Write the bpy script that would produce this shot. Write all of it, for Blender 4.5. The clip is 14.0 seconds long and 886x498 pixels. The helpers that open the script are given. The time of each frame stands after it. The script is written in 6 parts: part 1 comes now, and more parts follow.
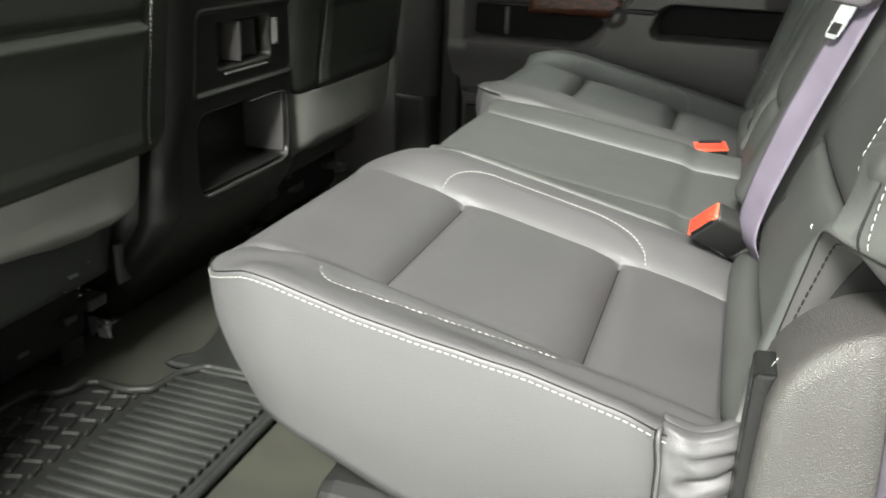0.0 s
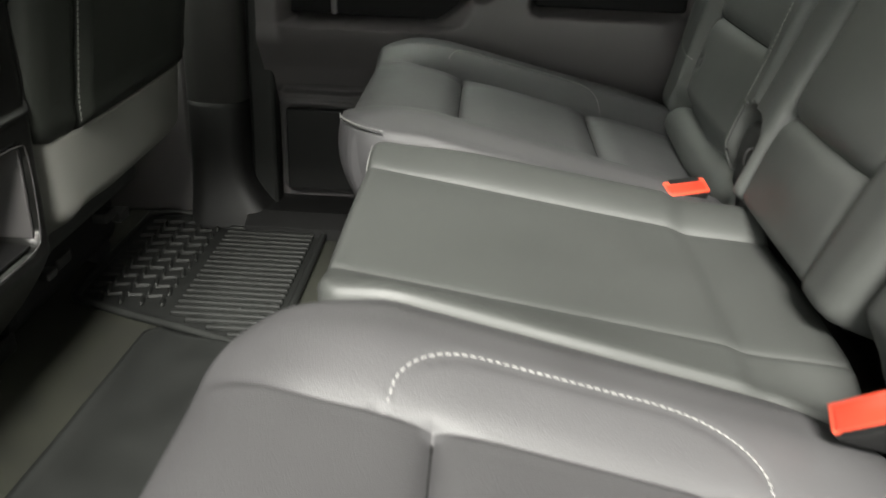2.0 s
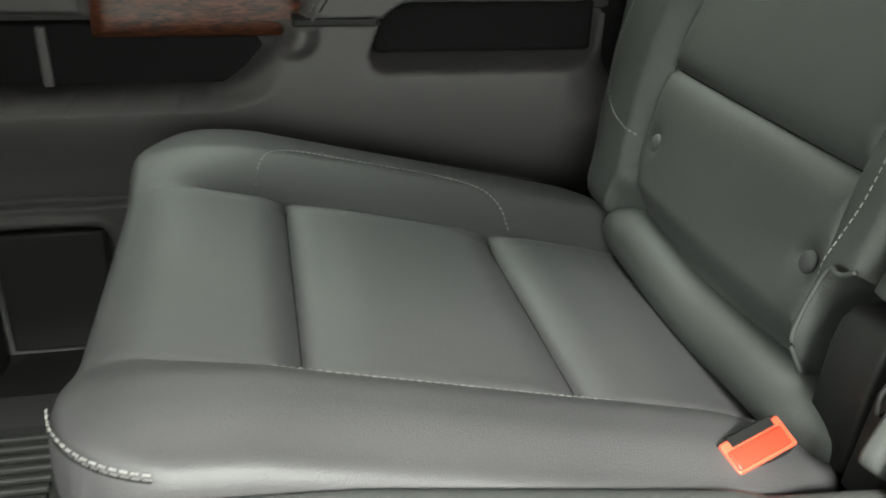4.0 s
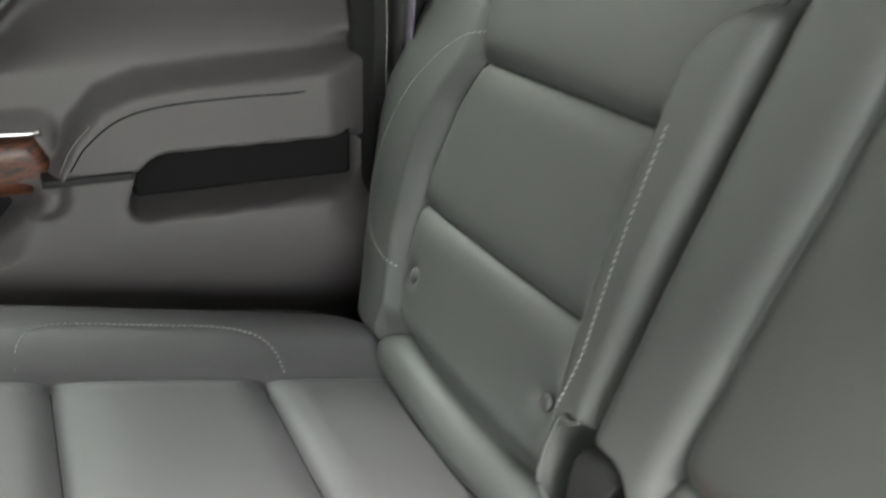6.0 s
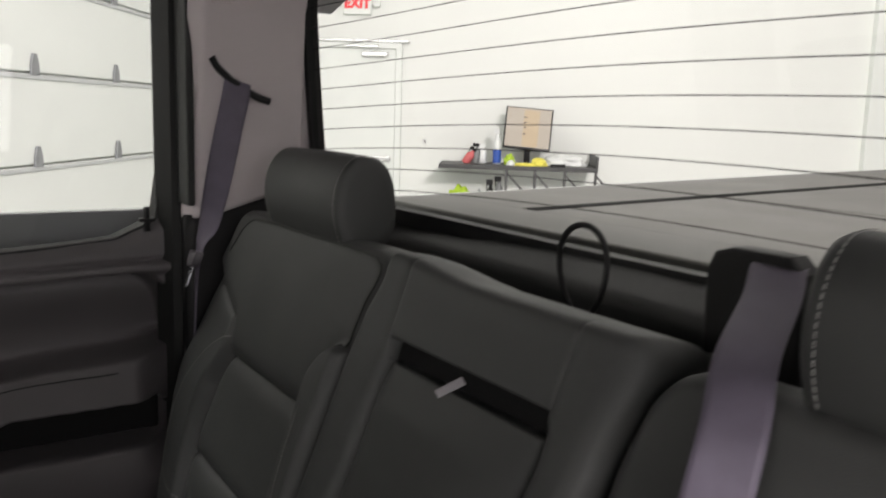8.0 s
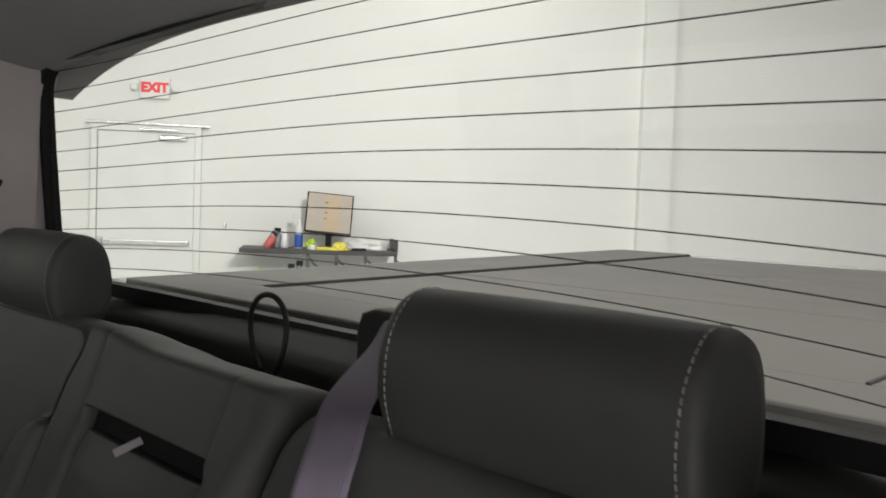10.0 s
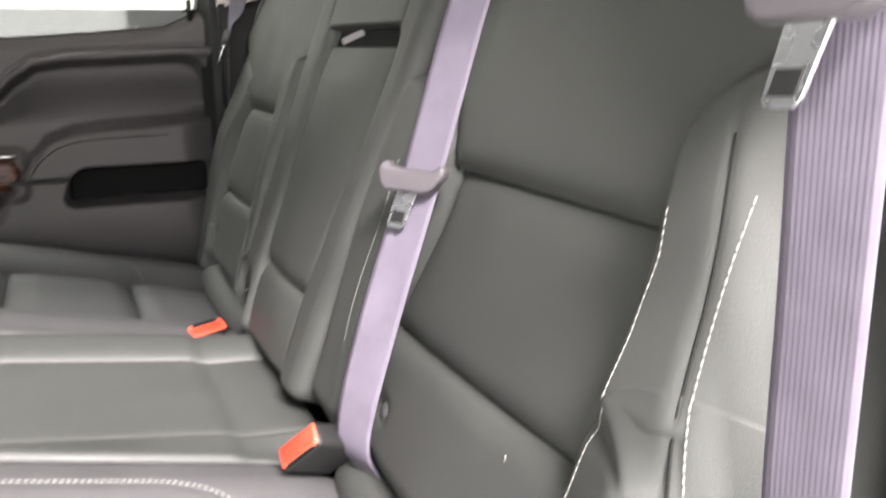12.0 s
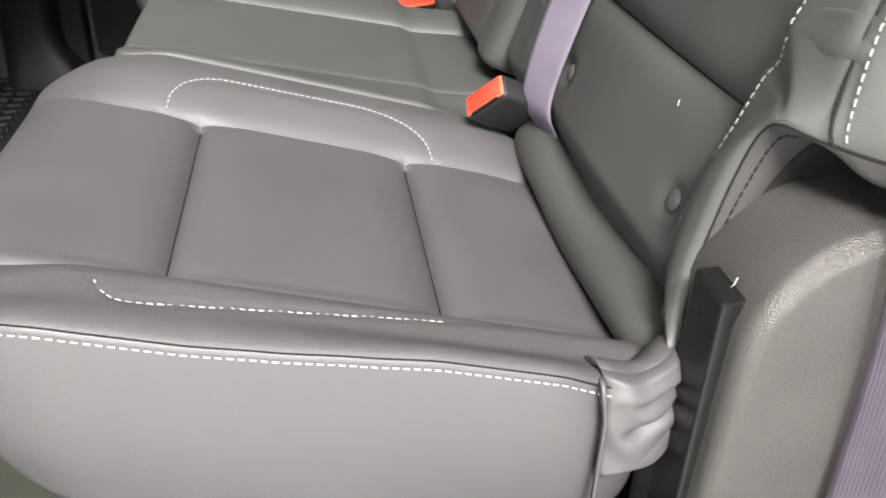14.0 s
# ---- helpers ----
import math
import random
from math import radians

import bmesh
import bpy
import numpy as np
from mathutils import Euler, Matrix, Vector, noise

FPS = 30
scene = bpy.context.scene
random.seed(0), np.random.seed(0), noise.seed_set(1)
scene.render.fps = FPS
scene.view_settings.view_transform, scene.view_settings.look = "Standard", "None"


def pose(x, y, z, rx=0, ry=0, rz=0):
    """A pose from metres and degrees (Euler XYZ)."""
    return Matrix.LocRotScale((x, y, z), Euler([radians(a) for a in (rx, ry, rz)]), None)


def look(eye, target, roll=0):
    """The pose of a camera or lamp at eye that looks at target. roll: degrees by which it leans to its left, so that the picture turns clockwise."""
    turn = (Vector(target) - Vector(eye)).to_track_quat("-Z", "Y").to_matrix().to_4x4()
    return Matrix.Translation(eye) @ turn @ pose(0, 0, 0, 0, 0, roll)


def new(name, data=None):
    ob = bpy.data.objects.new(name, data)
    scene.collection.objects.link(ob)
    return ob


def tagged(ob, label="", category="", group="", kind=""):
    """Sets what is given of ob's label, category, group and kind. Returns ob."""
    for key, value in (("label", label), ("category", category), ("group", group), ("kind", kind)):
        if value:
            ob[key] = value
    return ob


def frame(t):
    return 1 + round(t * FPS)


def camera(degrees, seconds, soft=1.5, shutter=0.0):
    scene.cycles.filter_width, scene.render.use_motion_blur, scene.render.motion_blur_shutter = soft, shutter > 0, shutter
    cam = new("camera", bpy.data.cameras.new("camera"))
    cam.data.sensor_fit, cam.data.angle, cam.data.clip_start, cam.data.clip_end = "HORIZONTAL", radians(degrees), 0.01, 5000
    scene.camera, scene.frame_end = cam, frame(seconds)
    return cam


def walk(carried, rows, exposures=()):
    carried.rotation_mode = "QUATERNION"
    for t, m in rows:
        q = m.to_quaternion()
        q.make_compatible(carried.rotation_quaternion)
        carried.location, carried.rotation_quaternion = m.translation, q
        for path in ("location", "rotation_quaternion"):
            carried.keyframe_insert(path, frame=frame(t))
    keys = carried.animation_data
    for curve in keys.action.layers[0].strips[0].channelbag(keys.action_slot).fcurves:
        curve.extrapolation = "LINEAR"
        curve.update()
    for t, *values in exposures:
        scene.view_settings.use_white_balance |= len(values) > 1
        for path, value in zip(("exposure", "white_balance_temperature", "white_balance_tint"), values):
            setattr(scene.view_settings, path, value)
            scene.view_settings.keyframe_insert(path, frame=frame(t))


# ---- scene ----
cam = camera(54.9, 14.0, 1.7, 0.4)
PATH = [
    (0, (-1.307, 0.038, 0.754), (0.465, 0.609, 0.022), 2.4),
    (0.5, (-1.22, 0.1, 0.727), (0.601, 0.479, -0.009), 2.9),
    (1, (-1.055, 0.167, 0.724), (0.774, 0.428, -0.04), 2.9),
    (1.5, (-0.921, 0.219, 0.728), (0.907, 0.372, -0.068), 2.9),
    (2, (-0.778, 0.313, 0.752), (1.039, 0.375, -0.082), 2.5),
    (2.5, (-0.593, 0.361, 0.776), (1.211, 0.331, -0.086), 2.3),
    (2.7, (-0.51, 0.357, 0.778), (1.291, 0.293, -0.091), 1.7),
    (4.8, (-0.09, 0.358, 0.737), (1.603, -0.252, -0.134), 3.2),
    (5, (-0.085, 0.35, 0.749), (1.59, -0.304, -0.125), 3.2),
    (5.5, (-0.094, 0.336, 0.791), (1.546, -0.414, -0.074), 2.3),
    (6, (-0.168, 0.323, 0.873), (1.471, -0.51, 0.086), 2.0),
    (6.5, (-0.324, 0.312, 0.963), (1.335, -0.592, 0.308), 1.9),
    (7, (-0.468, 0.333, 1.017), (1.207, -0.629, 0.5), 1.9),
    (7.5, (-0.574, 0.348, 1.053), (1.1, -0.669, 0.648), 1.8),
    (8, (-0.674, 0.32, 1.094), (0.986, -0.752, 0.784), 1.7),
    (8.5, (-0.753, 0.287, 1.135), (0.86, -0.875, 0.91), 1.2),
    (8.7, (-0.771, 0.279, 1.14), (0.811, -0.93, 0.949), 1.3),
    (10.8, (-0.924, 0.258, 0.976), (0.456, -1.187, 0.89), 2.4),
    (11, (-0.947, 0.245, 0.934), (0.445, -1.189, 0.857), 2.7),
    (11.5, (-1.033, 0.23, 0.873), (0.609, -0.881, 0.611), 0.2),
    (11.6, (-1.043, 0.219, 0.865), (0.65, -0.799, 0.554), -0.1),
    (12, (-1.073, 0.229, 0.821), (0.701, -0.566, 0.351), -0.5),
    (12.5, (-1.109, 0.247, 0.767), (0.691, -0.345, 0.13), 0.4),
    (13, (-1.146, 0.236, 0.74), (0.623, -0.209, -0.081), 0.7),
    (13.5, (-1.153, 0.224, 0.739), (0.573, -0.134, -0.206), 0.9),
    (14, (-1.131, 0.222, 0.741), (0.569, -0.071, -0.272), 2.6),
]
walk(cam, [(t, look(eye, target, roll)) for t, eye, target, roll in PATH],
     exposures=[(0, 0.48, 6650, 1), (0.5, 0.46, 6660, 1), (1, 0.28, 6700, 2), (2, 0.30, 6730, 3), (2.5, 0.42, 6730, 2), (5, 1.30, 6500, -2), (5.5, 1.45, 6500, 2), (6, 1.58, 6500, 6), (6.5, 1.92, 6550, 12), (7, 1.58, 6600, 17), (7.5, 0.80, 6600, 17), (8, -0.66, 6660, 18),
                (8.5, -0.95, 6680, 19), (10.8, -0.92, 6640, 14), (11, -0.78, 6660, 14), (11.5, 0.5, 6700, 10), (12, 0.85, 6700, 13), (12.5, 0.87, 6700, 14), (13, 0.43, 6700, 13), (14, 0.33, 6650, 9)])

# ---- light ----
world = bpy.data.worlds.new("world")
scene.world = world
world.use_nodes = True
wn = world.node_tree.nodes
wn["Background"].inputs[0].default_value = (0.80, 0.86, 0.83, 1)
wn["Background"].inputs[1].default_value = 0.055


def area(name, eye, target, sx, sy, watts, colour):
    la = bpy.data.lights.new(name, "AREA")
    la.shape, la.size, la.size_y, la.energy, la.color = "RECTANGLE", sx, sy, watts, colour
    ob = new(name, la)
    ob.matrix_world = look(eye, target)
    return ob


# Fluorescent fixtures under the workshop ceiling, and two low lamps added as fill.
area("shop_light_side", (-4.6, 0.3, 4.2), (-0.6, 0.10, 0.4), 1.8, 0.9, 1620, (1.0, 0.96, 0.95))
# Added fill from beside the truck for upright faces; no known source.
area("side_fill", (-6.0, 2.0, 1.7), (0.3, 0.2, 0.60), 5.6, 2.2, 240, (0.98, 1.0, 0.98))
area("shop_light_middle", (-1.2, -3.6, 4.4), (-1.2, -3.6, 0), 1.4, 5.0, 108, (1.0, 0.99, 0.95))
area("shop_light_far", (4.0, -1.6, 4.4), (4.0, -1.6, 0), 1.4, 4.0, 118, (0.98, 1.0, 0.95))
area("shop_light_right", (2.7, 0.9, 4.3), (0.5, 0.2, 0.4), 1.6, 1.0, 22, (0.96, 1.0, 0.96)).data.spread = math.radians(70)
area("shop_light_back", (3.6, -5.6, 4.4), (3.6, -5.6, 0), 4.0, 1.4, 85, (0.98, 1.0, 0.95))
# Added fill from ahead, only to brighten the seat backs.
area("front_fill", (-1.15, 3.75, 2.15), (0.3, -0.1, 0.70), 1.5, 0.8, 115, (0.97, 1.0, 0.97))

# ---- materials ----


def material(name, colour, rough=0.5, metal=0.0, grain=0.0, grain_scale=400.0, vary=0.15, vary_scale=6.0, coat=0.0, spec=0.5, kind="noise", soft=0.0):
    m = bpy.data.materials.new(name)
    m.use_nodes = True
    nt = m.node_tree
    b = nt.nodes["Principled BSDF"]
    b.inputs["Roughness"].default_value = rough
    b.inputs["Metallic"].default_value = metal
    b.inputs["Specular IOR Level"].default_value = spec
    b.inputs["Coat Weight"].default_value = coat
    tc = nt.nodes.new("ShaderNodeTexCoord")
    big = nt.nodes.new("ShaderNodeTexNoise")
    big.inputs["Scale"].default_value = vary_scale
    big.inputs["Detail"].default_value = 5
    nt.links.new(tc.outputs["Object"], big.inputs["Vector"])
    ramp = nt.nodes.new("ShaderNodeMapRange")
    ramp.inputs["From Min"].default_value, ramp.inputs["From Max"].default_value = 0.3, 0.7
    ramp.inputs["To Min"].default_value, ramp.inputs["To Max"].default_value = 1 - vary, 1 + vary
    nt.links.new(big.outputs["Fac"], ramp.inputs["Value"])
    mul = nt.nodes.new("ShaderNodeVectorMath")
    mul.operation = "SCALE"
    mul.inputs[0].default_value = colour
    nt.links.new(ramp.outputs["Result"], mul.inputs["Scale"])
    nt.links.new(mul.outputs["Vector"], b.inputs["Base Color"])
    rr = nt.nodes.new("ShaderNodeMapRange")
    rr.inputs["From Min"].default_value, rr.inputs["From Max"].default_value = 0.3, 0.7
    rr.inputs["To Min"].default_value, rr.inputs["To Max"].default_value = max(0.02, rough - 0.05), min(1, rough + 0.05)
    nt.links.new(big.outputs["Fac"], rr.inputs["Value"])
    nt.links.new(rr.outputs["Result"], b.inputs["Roughness"])
    if grain:
        if kind == "voronoi":
            fine = nt.nodes.new("ShaderNodeTexVoronoi")
            out = fine.outputs["Distance"]
        else:
            fine = nt.nodes.new("ShaderNodeTexNoise")
            fine.inputs["Detail"].default_value = 3
            out = fine.outputs["Fac"]
        fine.inputs["Scale"].default_value = grain_scale
        nt.links.new(tc.outputs["Object"], fine.inputs["Vector"])
        bump = nt.nodes.new("ShaderNodeBump")
        bump.inputs["Strength"].default_value = grain
        bump.inputs["Distance"].default_value = 0.001
        nt.links.new(out, bump.inputs["Height"])
        nt.links.new(bump.outputs["Normal"], b.inputs["Normal"])
        if soft:
            wavy = nt.nodes.new("ShaderNodeTexNoise")
            wavy.inputs["Scale"].default_value, wavy.inputs["Detail"].default_value = 22, 2
            nt.links.new(tc.outputs["Object"], wavy.inputs["Vector"])
            first = nt.nodes.new("ShaderNodeBump")
            first.inputs["Strength"].default_value, first.inputs["Distance"].default_value = soft, 0.02
            nt.links.new(wavy.outputs["Fac"], first.inputs["Height"])
            nt.links.new(first.outputs["Normal"], bump.inputs["Normal"])
    return m


def wood_material():
    m = material("burl_wood", (0.10, 0.035, 0.015), 0.45, coat=0.08, vary=0.3)
    nt = m.node_tree
    b = nt.nodes["Principled BSDF"]
    tc = nt.nodes.new("ShaderNodeTexCoord")
    mp = nt.nodes.new("ShaderNodeMapping")
    mp.inputs["Scale"].default_value = (1, 9, 40)
    nz = nt.nodes.new("ShaderNodeTexNoise")
    nz.inputs["Scale"].default_value, nz.inputs["Detail"].default_value, nz.inputs["Distortion"].default_value = 5, 8, 1.2
    cr = nt.nodes.new("ShaderNodeValToRGB")
    cr.color_ramp.elements[0].position, cr.color_ramp.elements[0].color = 0.35, (0.012, 0.004, 0.002, 1)
    cr.color_ramp.elements[1].position, cr.color_ramp.elements[1].color = 0.72, (0.13, 0.036, 0.014, 1)
    nt.links.new(tc.outputs["Object"], mp.inputs["Vector"])
    nt.links.new(mp.outputs["Vector"], nz.inputs["Vector"])
    nt.links.new(nz.outputs["Fac"], cr.inputs["Fac"])
    nt.links.new(cr.outputs["Color"], b.inputs["Base Color"])
    return m


def webbing_material():
    m = material("belt_webbing", (0.108, 0.094, 0.124), 0.6, vary=0.10, vary_scale=40, spec=0.35)
    nt = m.node_tree
    b = nt.nodes["Principled BSDF"]
    uv = nt.nodes.new("ShaderNodeTexCoord")
    sep = nt.nodes.new("ShaderNodeSeparateXYZ")
    nt.links.new(uv.outputs["UV"], sep.inputs["Vector"])
    ribs = nt.nodes.new("ShaderNodeMath")
    ribs.operation = "MULTIPLY"
    ribs.inputs[1].default_value = 2 * math.pi * 15
    nt.links.new(sep.outputs["X"], ribs.inputs[0])
    sn = nt.nodes.new("ShaderNodeMath")
    sn.operation = "SINE"
    nt.links.new(ribs.outputs[0], sn.inputs[0])
    weave = nt.nodes.new("ShaderNodeMath")
    weave.operation = "MULTIPLY"
    weave.inputs[1].default_value = 2 * math.pi * 450
    nt.links.new(sep.outputs["Y"], weave.inputs[0])
    sw = nt.nodes.new("ShaderNodeMath")
    sw.operation = "SINE"
    nt.links.new(weave.outputs[0], sw.inputs[0])
    mix = nt.nodes.new("ShaderNodeMath")
    mix.operation = "MULTIPLY_ADD"
    mix.inputs[1].default_value = 0.25
    nt.links.new(sw.outputs[0], mix.inputs[0])
    nt.links.new(sn.outputs[0], mix.inputs[2])
    bump = nt.nodes.new("ShaderNodeBump")
    bump.inputs["Strength"].default_value, bump.inputs["Distance"].default_value = 0.14, 0.0008
    nt.links.new(mix.outputs[0], bump.inputs["Height"])
    nt.links.new(bump.outputs["Normal"], b.inputs["Normal"])
    return m


def glass_material():
    m = bpy.data.materials.new("window_glass")
    m.use_nodes = True
    nt = m.node_tree
    nt.nodes.remove(nt.nodes["Principled BSDF"])
    tr = nt.nodes.new("ShaderNodeBsdfTransparent")
    tr.inputs["Color"].default_value = (0.82, 0.84, 0.815, 1)
    gl = nt.nodes.new("ShaderNodeBsdfGlossy")
    gl.inputs["Roughness"].default_value = 0.02
    mx = nt.nodes.new("ShaderNodeMixShader")
    mx.inputs["Fac"].default_value = 0.035
    nt.links.new(tr.outputs[0], mx.inputs[1])
    nt.links.new(gl.outputs[0], mx.inputs[2])
    nt.links.new(mx.outputs[0], nt.nodes["Material Output"].inputs["Surface"])
    return m


def glow_material(name, colour, strength):
    m = bpy.data.materials.new(name)
    m.use_nodes = True
    b = m.node_tree.nodes["Principled BSDF"]
    b.inputs["Base Color"].default_value = (*colour, 1)
    b.inputs["Emission Color"].default_value = (*colour, 1)
    b.inputs["Emission Strength"].default_value = strength
    return m


LEATHER = material("black_leather", (0.038, 0.040, 0.038), 0.56, grain=0.20, grain_scale=900, vary=0.06, vary_scale=9, kind="voronoi", soft=0.02, spec=0.5)
LEATHER2 = material("bolster_leather", (0.046, 0.045, 0.047), 0.57, grain=0.20, grain_scale=900, vary=0.06, vary_scale=9, kind="voronoi", soft=0.02, spec=0.5)
SOFTBACK = material("seatback_vinyl", (0.018, 0.020, 0.017), 0.55, grain=0.3, grain_scale=700, vary=0.08, kind="voronoi", spec=0.3)
CARPETED = material("grey_carpet_flap", (0.165, 0.165, 0.152), 0.9, grain=0.8, grain_scale=1400, vary=0.12)
THREAD = material("white_thread", (0.21, 0.21, 0.20), 0.75, vary=0.15, vary_scale=200)
# For dark seams, and for blocks that paint shade into recesses.
SEAMSHADE = material("seam_and_shade_black", (0.010, 0.010, 0.010), 0.8, spec=0.1)
PLASTIC = material("dark_plastic", (0.065, 0.062, 0.063), 0.42, grain=0.35, grain_scale=1100, vary=0.06, kind="voronoi")
DOORVINYL = material("door_vinyl", (0.085, 0.078, 0.079), 0.55, grain=0.3, grain_scale=900, vary=0.08, vary_scale=4, kind="voronoi")
PALE = material("pale_pillar_trim", (0.54, 0.49, 0.49), 0.75, grain=0.3, grain_scale=1500, vary=0.04)
BLACK = material("black_plastic", (0.010, 0.010, 0.010), 0.55, grain=0.2, grain_scale=900, vary=0.1, spec=0.3)
CHARCOAL = material("charcoal_panel", (0.030, 0.031, 0.029), 0.48, grain=0.3, grain_scale=900, vary=0.08, spec=0.4)
SATINBLACK = material("satin_black_plastic", (0.007, 0.007, 0.0065), 0.36, grain=0.15, grain_scale=1100, vary=0.08, spec=0.5)
GLOSSBLACK = material("gloss_black", (0.012, 0.012, 0.012), 0.12, vary=0.05)
RUBBER = material("black_rubber", (0.014, 0.0148, 0.014), 0.53, grain=0.2, grain_scale=1000, vary=0.15, vary_scale=15, spec=0.3)
CARPET = material("floor_carpet", (0.015, 0.016, 0.010), 0.95, grain=1.0, grain_scale=1200, vary=0.35, vary_scale=14)
HEADLINER = material("headliner_cloth", (0.30, 0.29, 0.30), 0.95, grain=0.5, grain_scale=1600, vary=0.05)
STEEL = material("bright_steel", (0.40, 0.41, 0.43), 0.28, metal=0.9, vary=0.06, vary_scale=60)
DARKSTEEL = material("dark_steel", (0.10, 0.10, 0.10), 0.4, metal=0.8, vary=0.3, vary_scale=30)
REDPLASTIC = material("red_plastic", (0.60, 0.038, 0.020), 0.35, vary=0.04)
PLATE = material("black_cover_plate", (0.006, 0.006, 0.006), 0.30, grain=0.1, grain_scale=1100, vary=0.08, spec=0.15)
# Lighter copy of the red that paints the highlight on the button's edge.
PALERED = material("red_rim_highlight", (0.70, 0.085, 0.045), 0.4, vary=0.04)
GREYPLASTIC = material("mauve_grey_plastic", (0.075, 0.068, 0.076), 0.45, grain=0.2, grain_scale=1500, vary=0.04)
COVERGRAIN = material("grained_trim_plastic", (0.034, 0.0325, 0.031), 0.42, grain=0.6, grain_scale=1000, vary=0.08, vary_scale=12, kind="voronoi")
PILLARGREY = material("satin_grey_trim", (0.075, 0.073, 0.070), 0.36, grain=0.2, grain_scale=900, vary=0.1, spec=0.4)
LINING = material("grey_lining", (0.034, 0.033, 0.033), 0.75, grain=0.4, grain_scale=1200, vary=0.10, vary_scale=20, spec=0.2)
WEBBING = webbing_material()
WOOD = wood_material()
GLASS = glass_material()
CHROME = material("satin_chrome", (0.7, 0.7, 0.7), 0.25, metal=1.0, vary=0.03)
PAINT = material("grey_body_paint", (0.20, 0.20, 0.21), 0.3, coat=0.5, vary=0.03)
TONNEAU = material("bed_cover_vinyl", (0.085, 0.084, 0.077), 0.55, grain=0.2, grain_scale=500, vary=0.06)
WALLPAINT = material("white_wall_paint", (0.76, 0.78, 0.75), 0.6, grain=0.15, grain_scale=60, vary=0.02, vary_scale=0.8)
# Grey picked for surfaces out of view, to lower the bounced light.
GREYWALL = material("unseen_wall_grey", (0.22, 0.22, 0.215), 0.7, grain=0.15, grain_scale=60, vary=0.04, vary_scale=0.8)
DOORPAINT = material("white_door_paint", (0.76, 0.79, 0.76), 0.45, vary=0.02)
CONCRETE = material("concrete_floor", (0.62, 0.63, 0.61), 0.5, grain=0.4, grain_scale=80, vary=0.15, vary_scale=1.2)
DARKWOOD = material("dark_bench_top", (0.05, 0.05, 0.05), 0.5, vary=0.1)
EXITRED = glow_material("exit_red", (0.80, 0.06, 0.07), 0.25)
SCREEN = glow_material("screen_picture", (0.36, 0.32, 0.27), 0.35)

# ---- mesh helpers ----


def obj(name, verts, faces, mat, parent=None, label="", smooth=True, uvs=None):
    me = bpy.data.meshes.new(name)
    me.from_pydata([tuple(v) for v in verts], [], faces)
    me.update()
    if smooth:
        me.polygons.foreach_set("use_smooth", [True] * len(me.polygons))
    if uvs is not None:
        layer = me.uv_layers.new(name="UVMap")
        for loop in me.loops:
            layer.data[loop.index].uv = uvs[loop.vertex_index]
    me.materials.append(mat)
    ob = new(name, me)
    if parent is not None:
        ob.parent = parent
    if label:
        tagged(ob, label)
    return ob


def part(name, bm, mat, parent=None, label="", smooth=False):
    me = bpy.data.meshes.new(name)
    bmesh.ops.recalc_face_normals(bm, faces=bm.faces)
    bm.to_mesh(me)
    bm.free()
    if smooth:
        me.polygons.foreach_set("use_smooth", [True] * len(me.polygons))
    me.materials.append(mat)
    ob = new(name, me)
    if parent is not None:
        ob.parent = parent
    if label:
        tagged(ob, label)
    return ob


def thing(name, label, category, place=(0, 0, 0), group="", kind=""):
    ob = new(name)
    ob.location = place
    bpy.context.view_layer.update()
    return tagged(ob, label, category, group, kind)


def adopt(ob, parent):
    """Puts a mesh made in world places under a thing, keeping where it stands."""
    ob.parent = parent
    ob.matrix_parent_inverse = Matrix.Translation(-parent.location)
    return ob


def sheet(fn, nu, nv, flip=False, wrap=False):
    """A grid of fn(u, v), u and v from 0 to 1."""
    verts = [fn(i / (nu - 1) if not wrap else i / nu, j / (nv - 1)) for j in range(nv) for i in range(nu)]
    faces = []
    for j in range(nv - 1):
        for i in range(nu if wrap else nu - 1):
            a, b = j * nu + i, j * nu + (i + 1) % nu
            q = (a, b, b + nu, a + nu)
            faces.append(q[::-1] if flip else q)
    return verts, faces


def box(x0, x1, y0, y1, z0, z1, bevel=0.003, seg=2):
    bm = bmesh.new()
    bmesh.ops.create_cube(bm, size=1)
    for v in bm.verts:
        v.co = Vector((x0 + (v.co.x + 0.5) * (x1 - x0), y0 + (v.co.y + 0.5) * (y1 - y0), z0 + (v.co.z + 0.5) * (z1 - z0)))
    if bevel:
        bmesh.ops.bevel(bm, geom=bm.edges, offset=bevel, segments=seg, affect="EDGES", profile=0.5)
    return bm


def moved(bm, m):
    bmesh.ops.transform(bm, matrix=m, verts=bm.verts)
    return bm


def joined(*bms):
    out = bmesh.new()
    for bm in bms:
        me = bpy.data.meshes.new("tmp")
        bm.to_mesh(me)
        bm.free()
        out.from_mesh(me)
        bpy.data.meshes.remove(me)
    return out


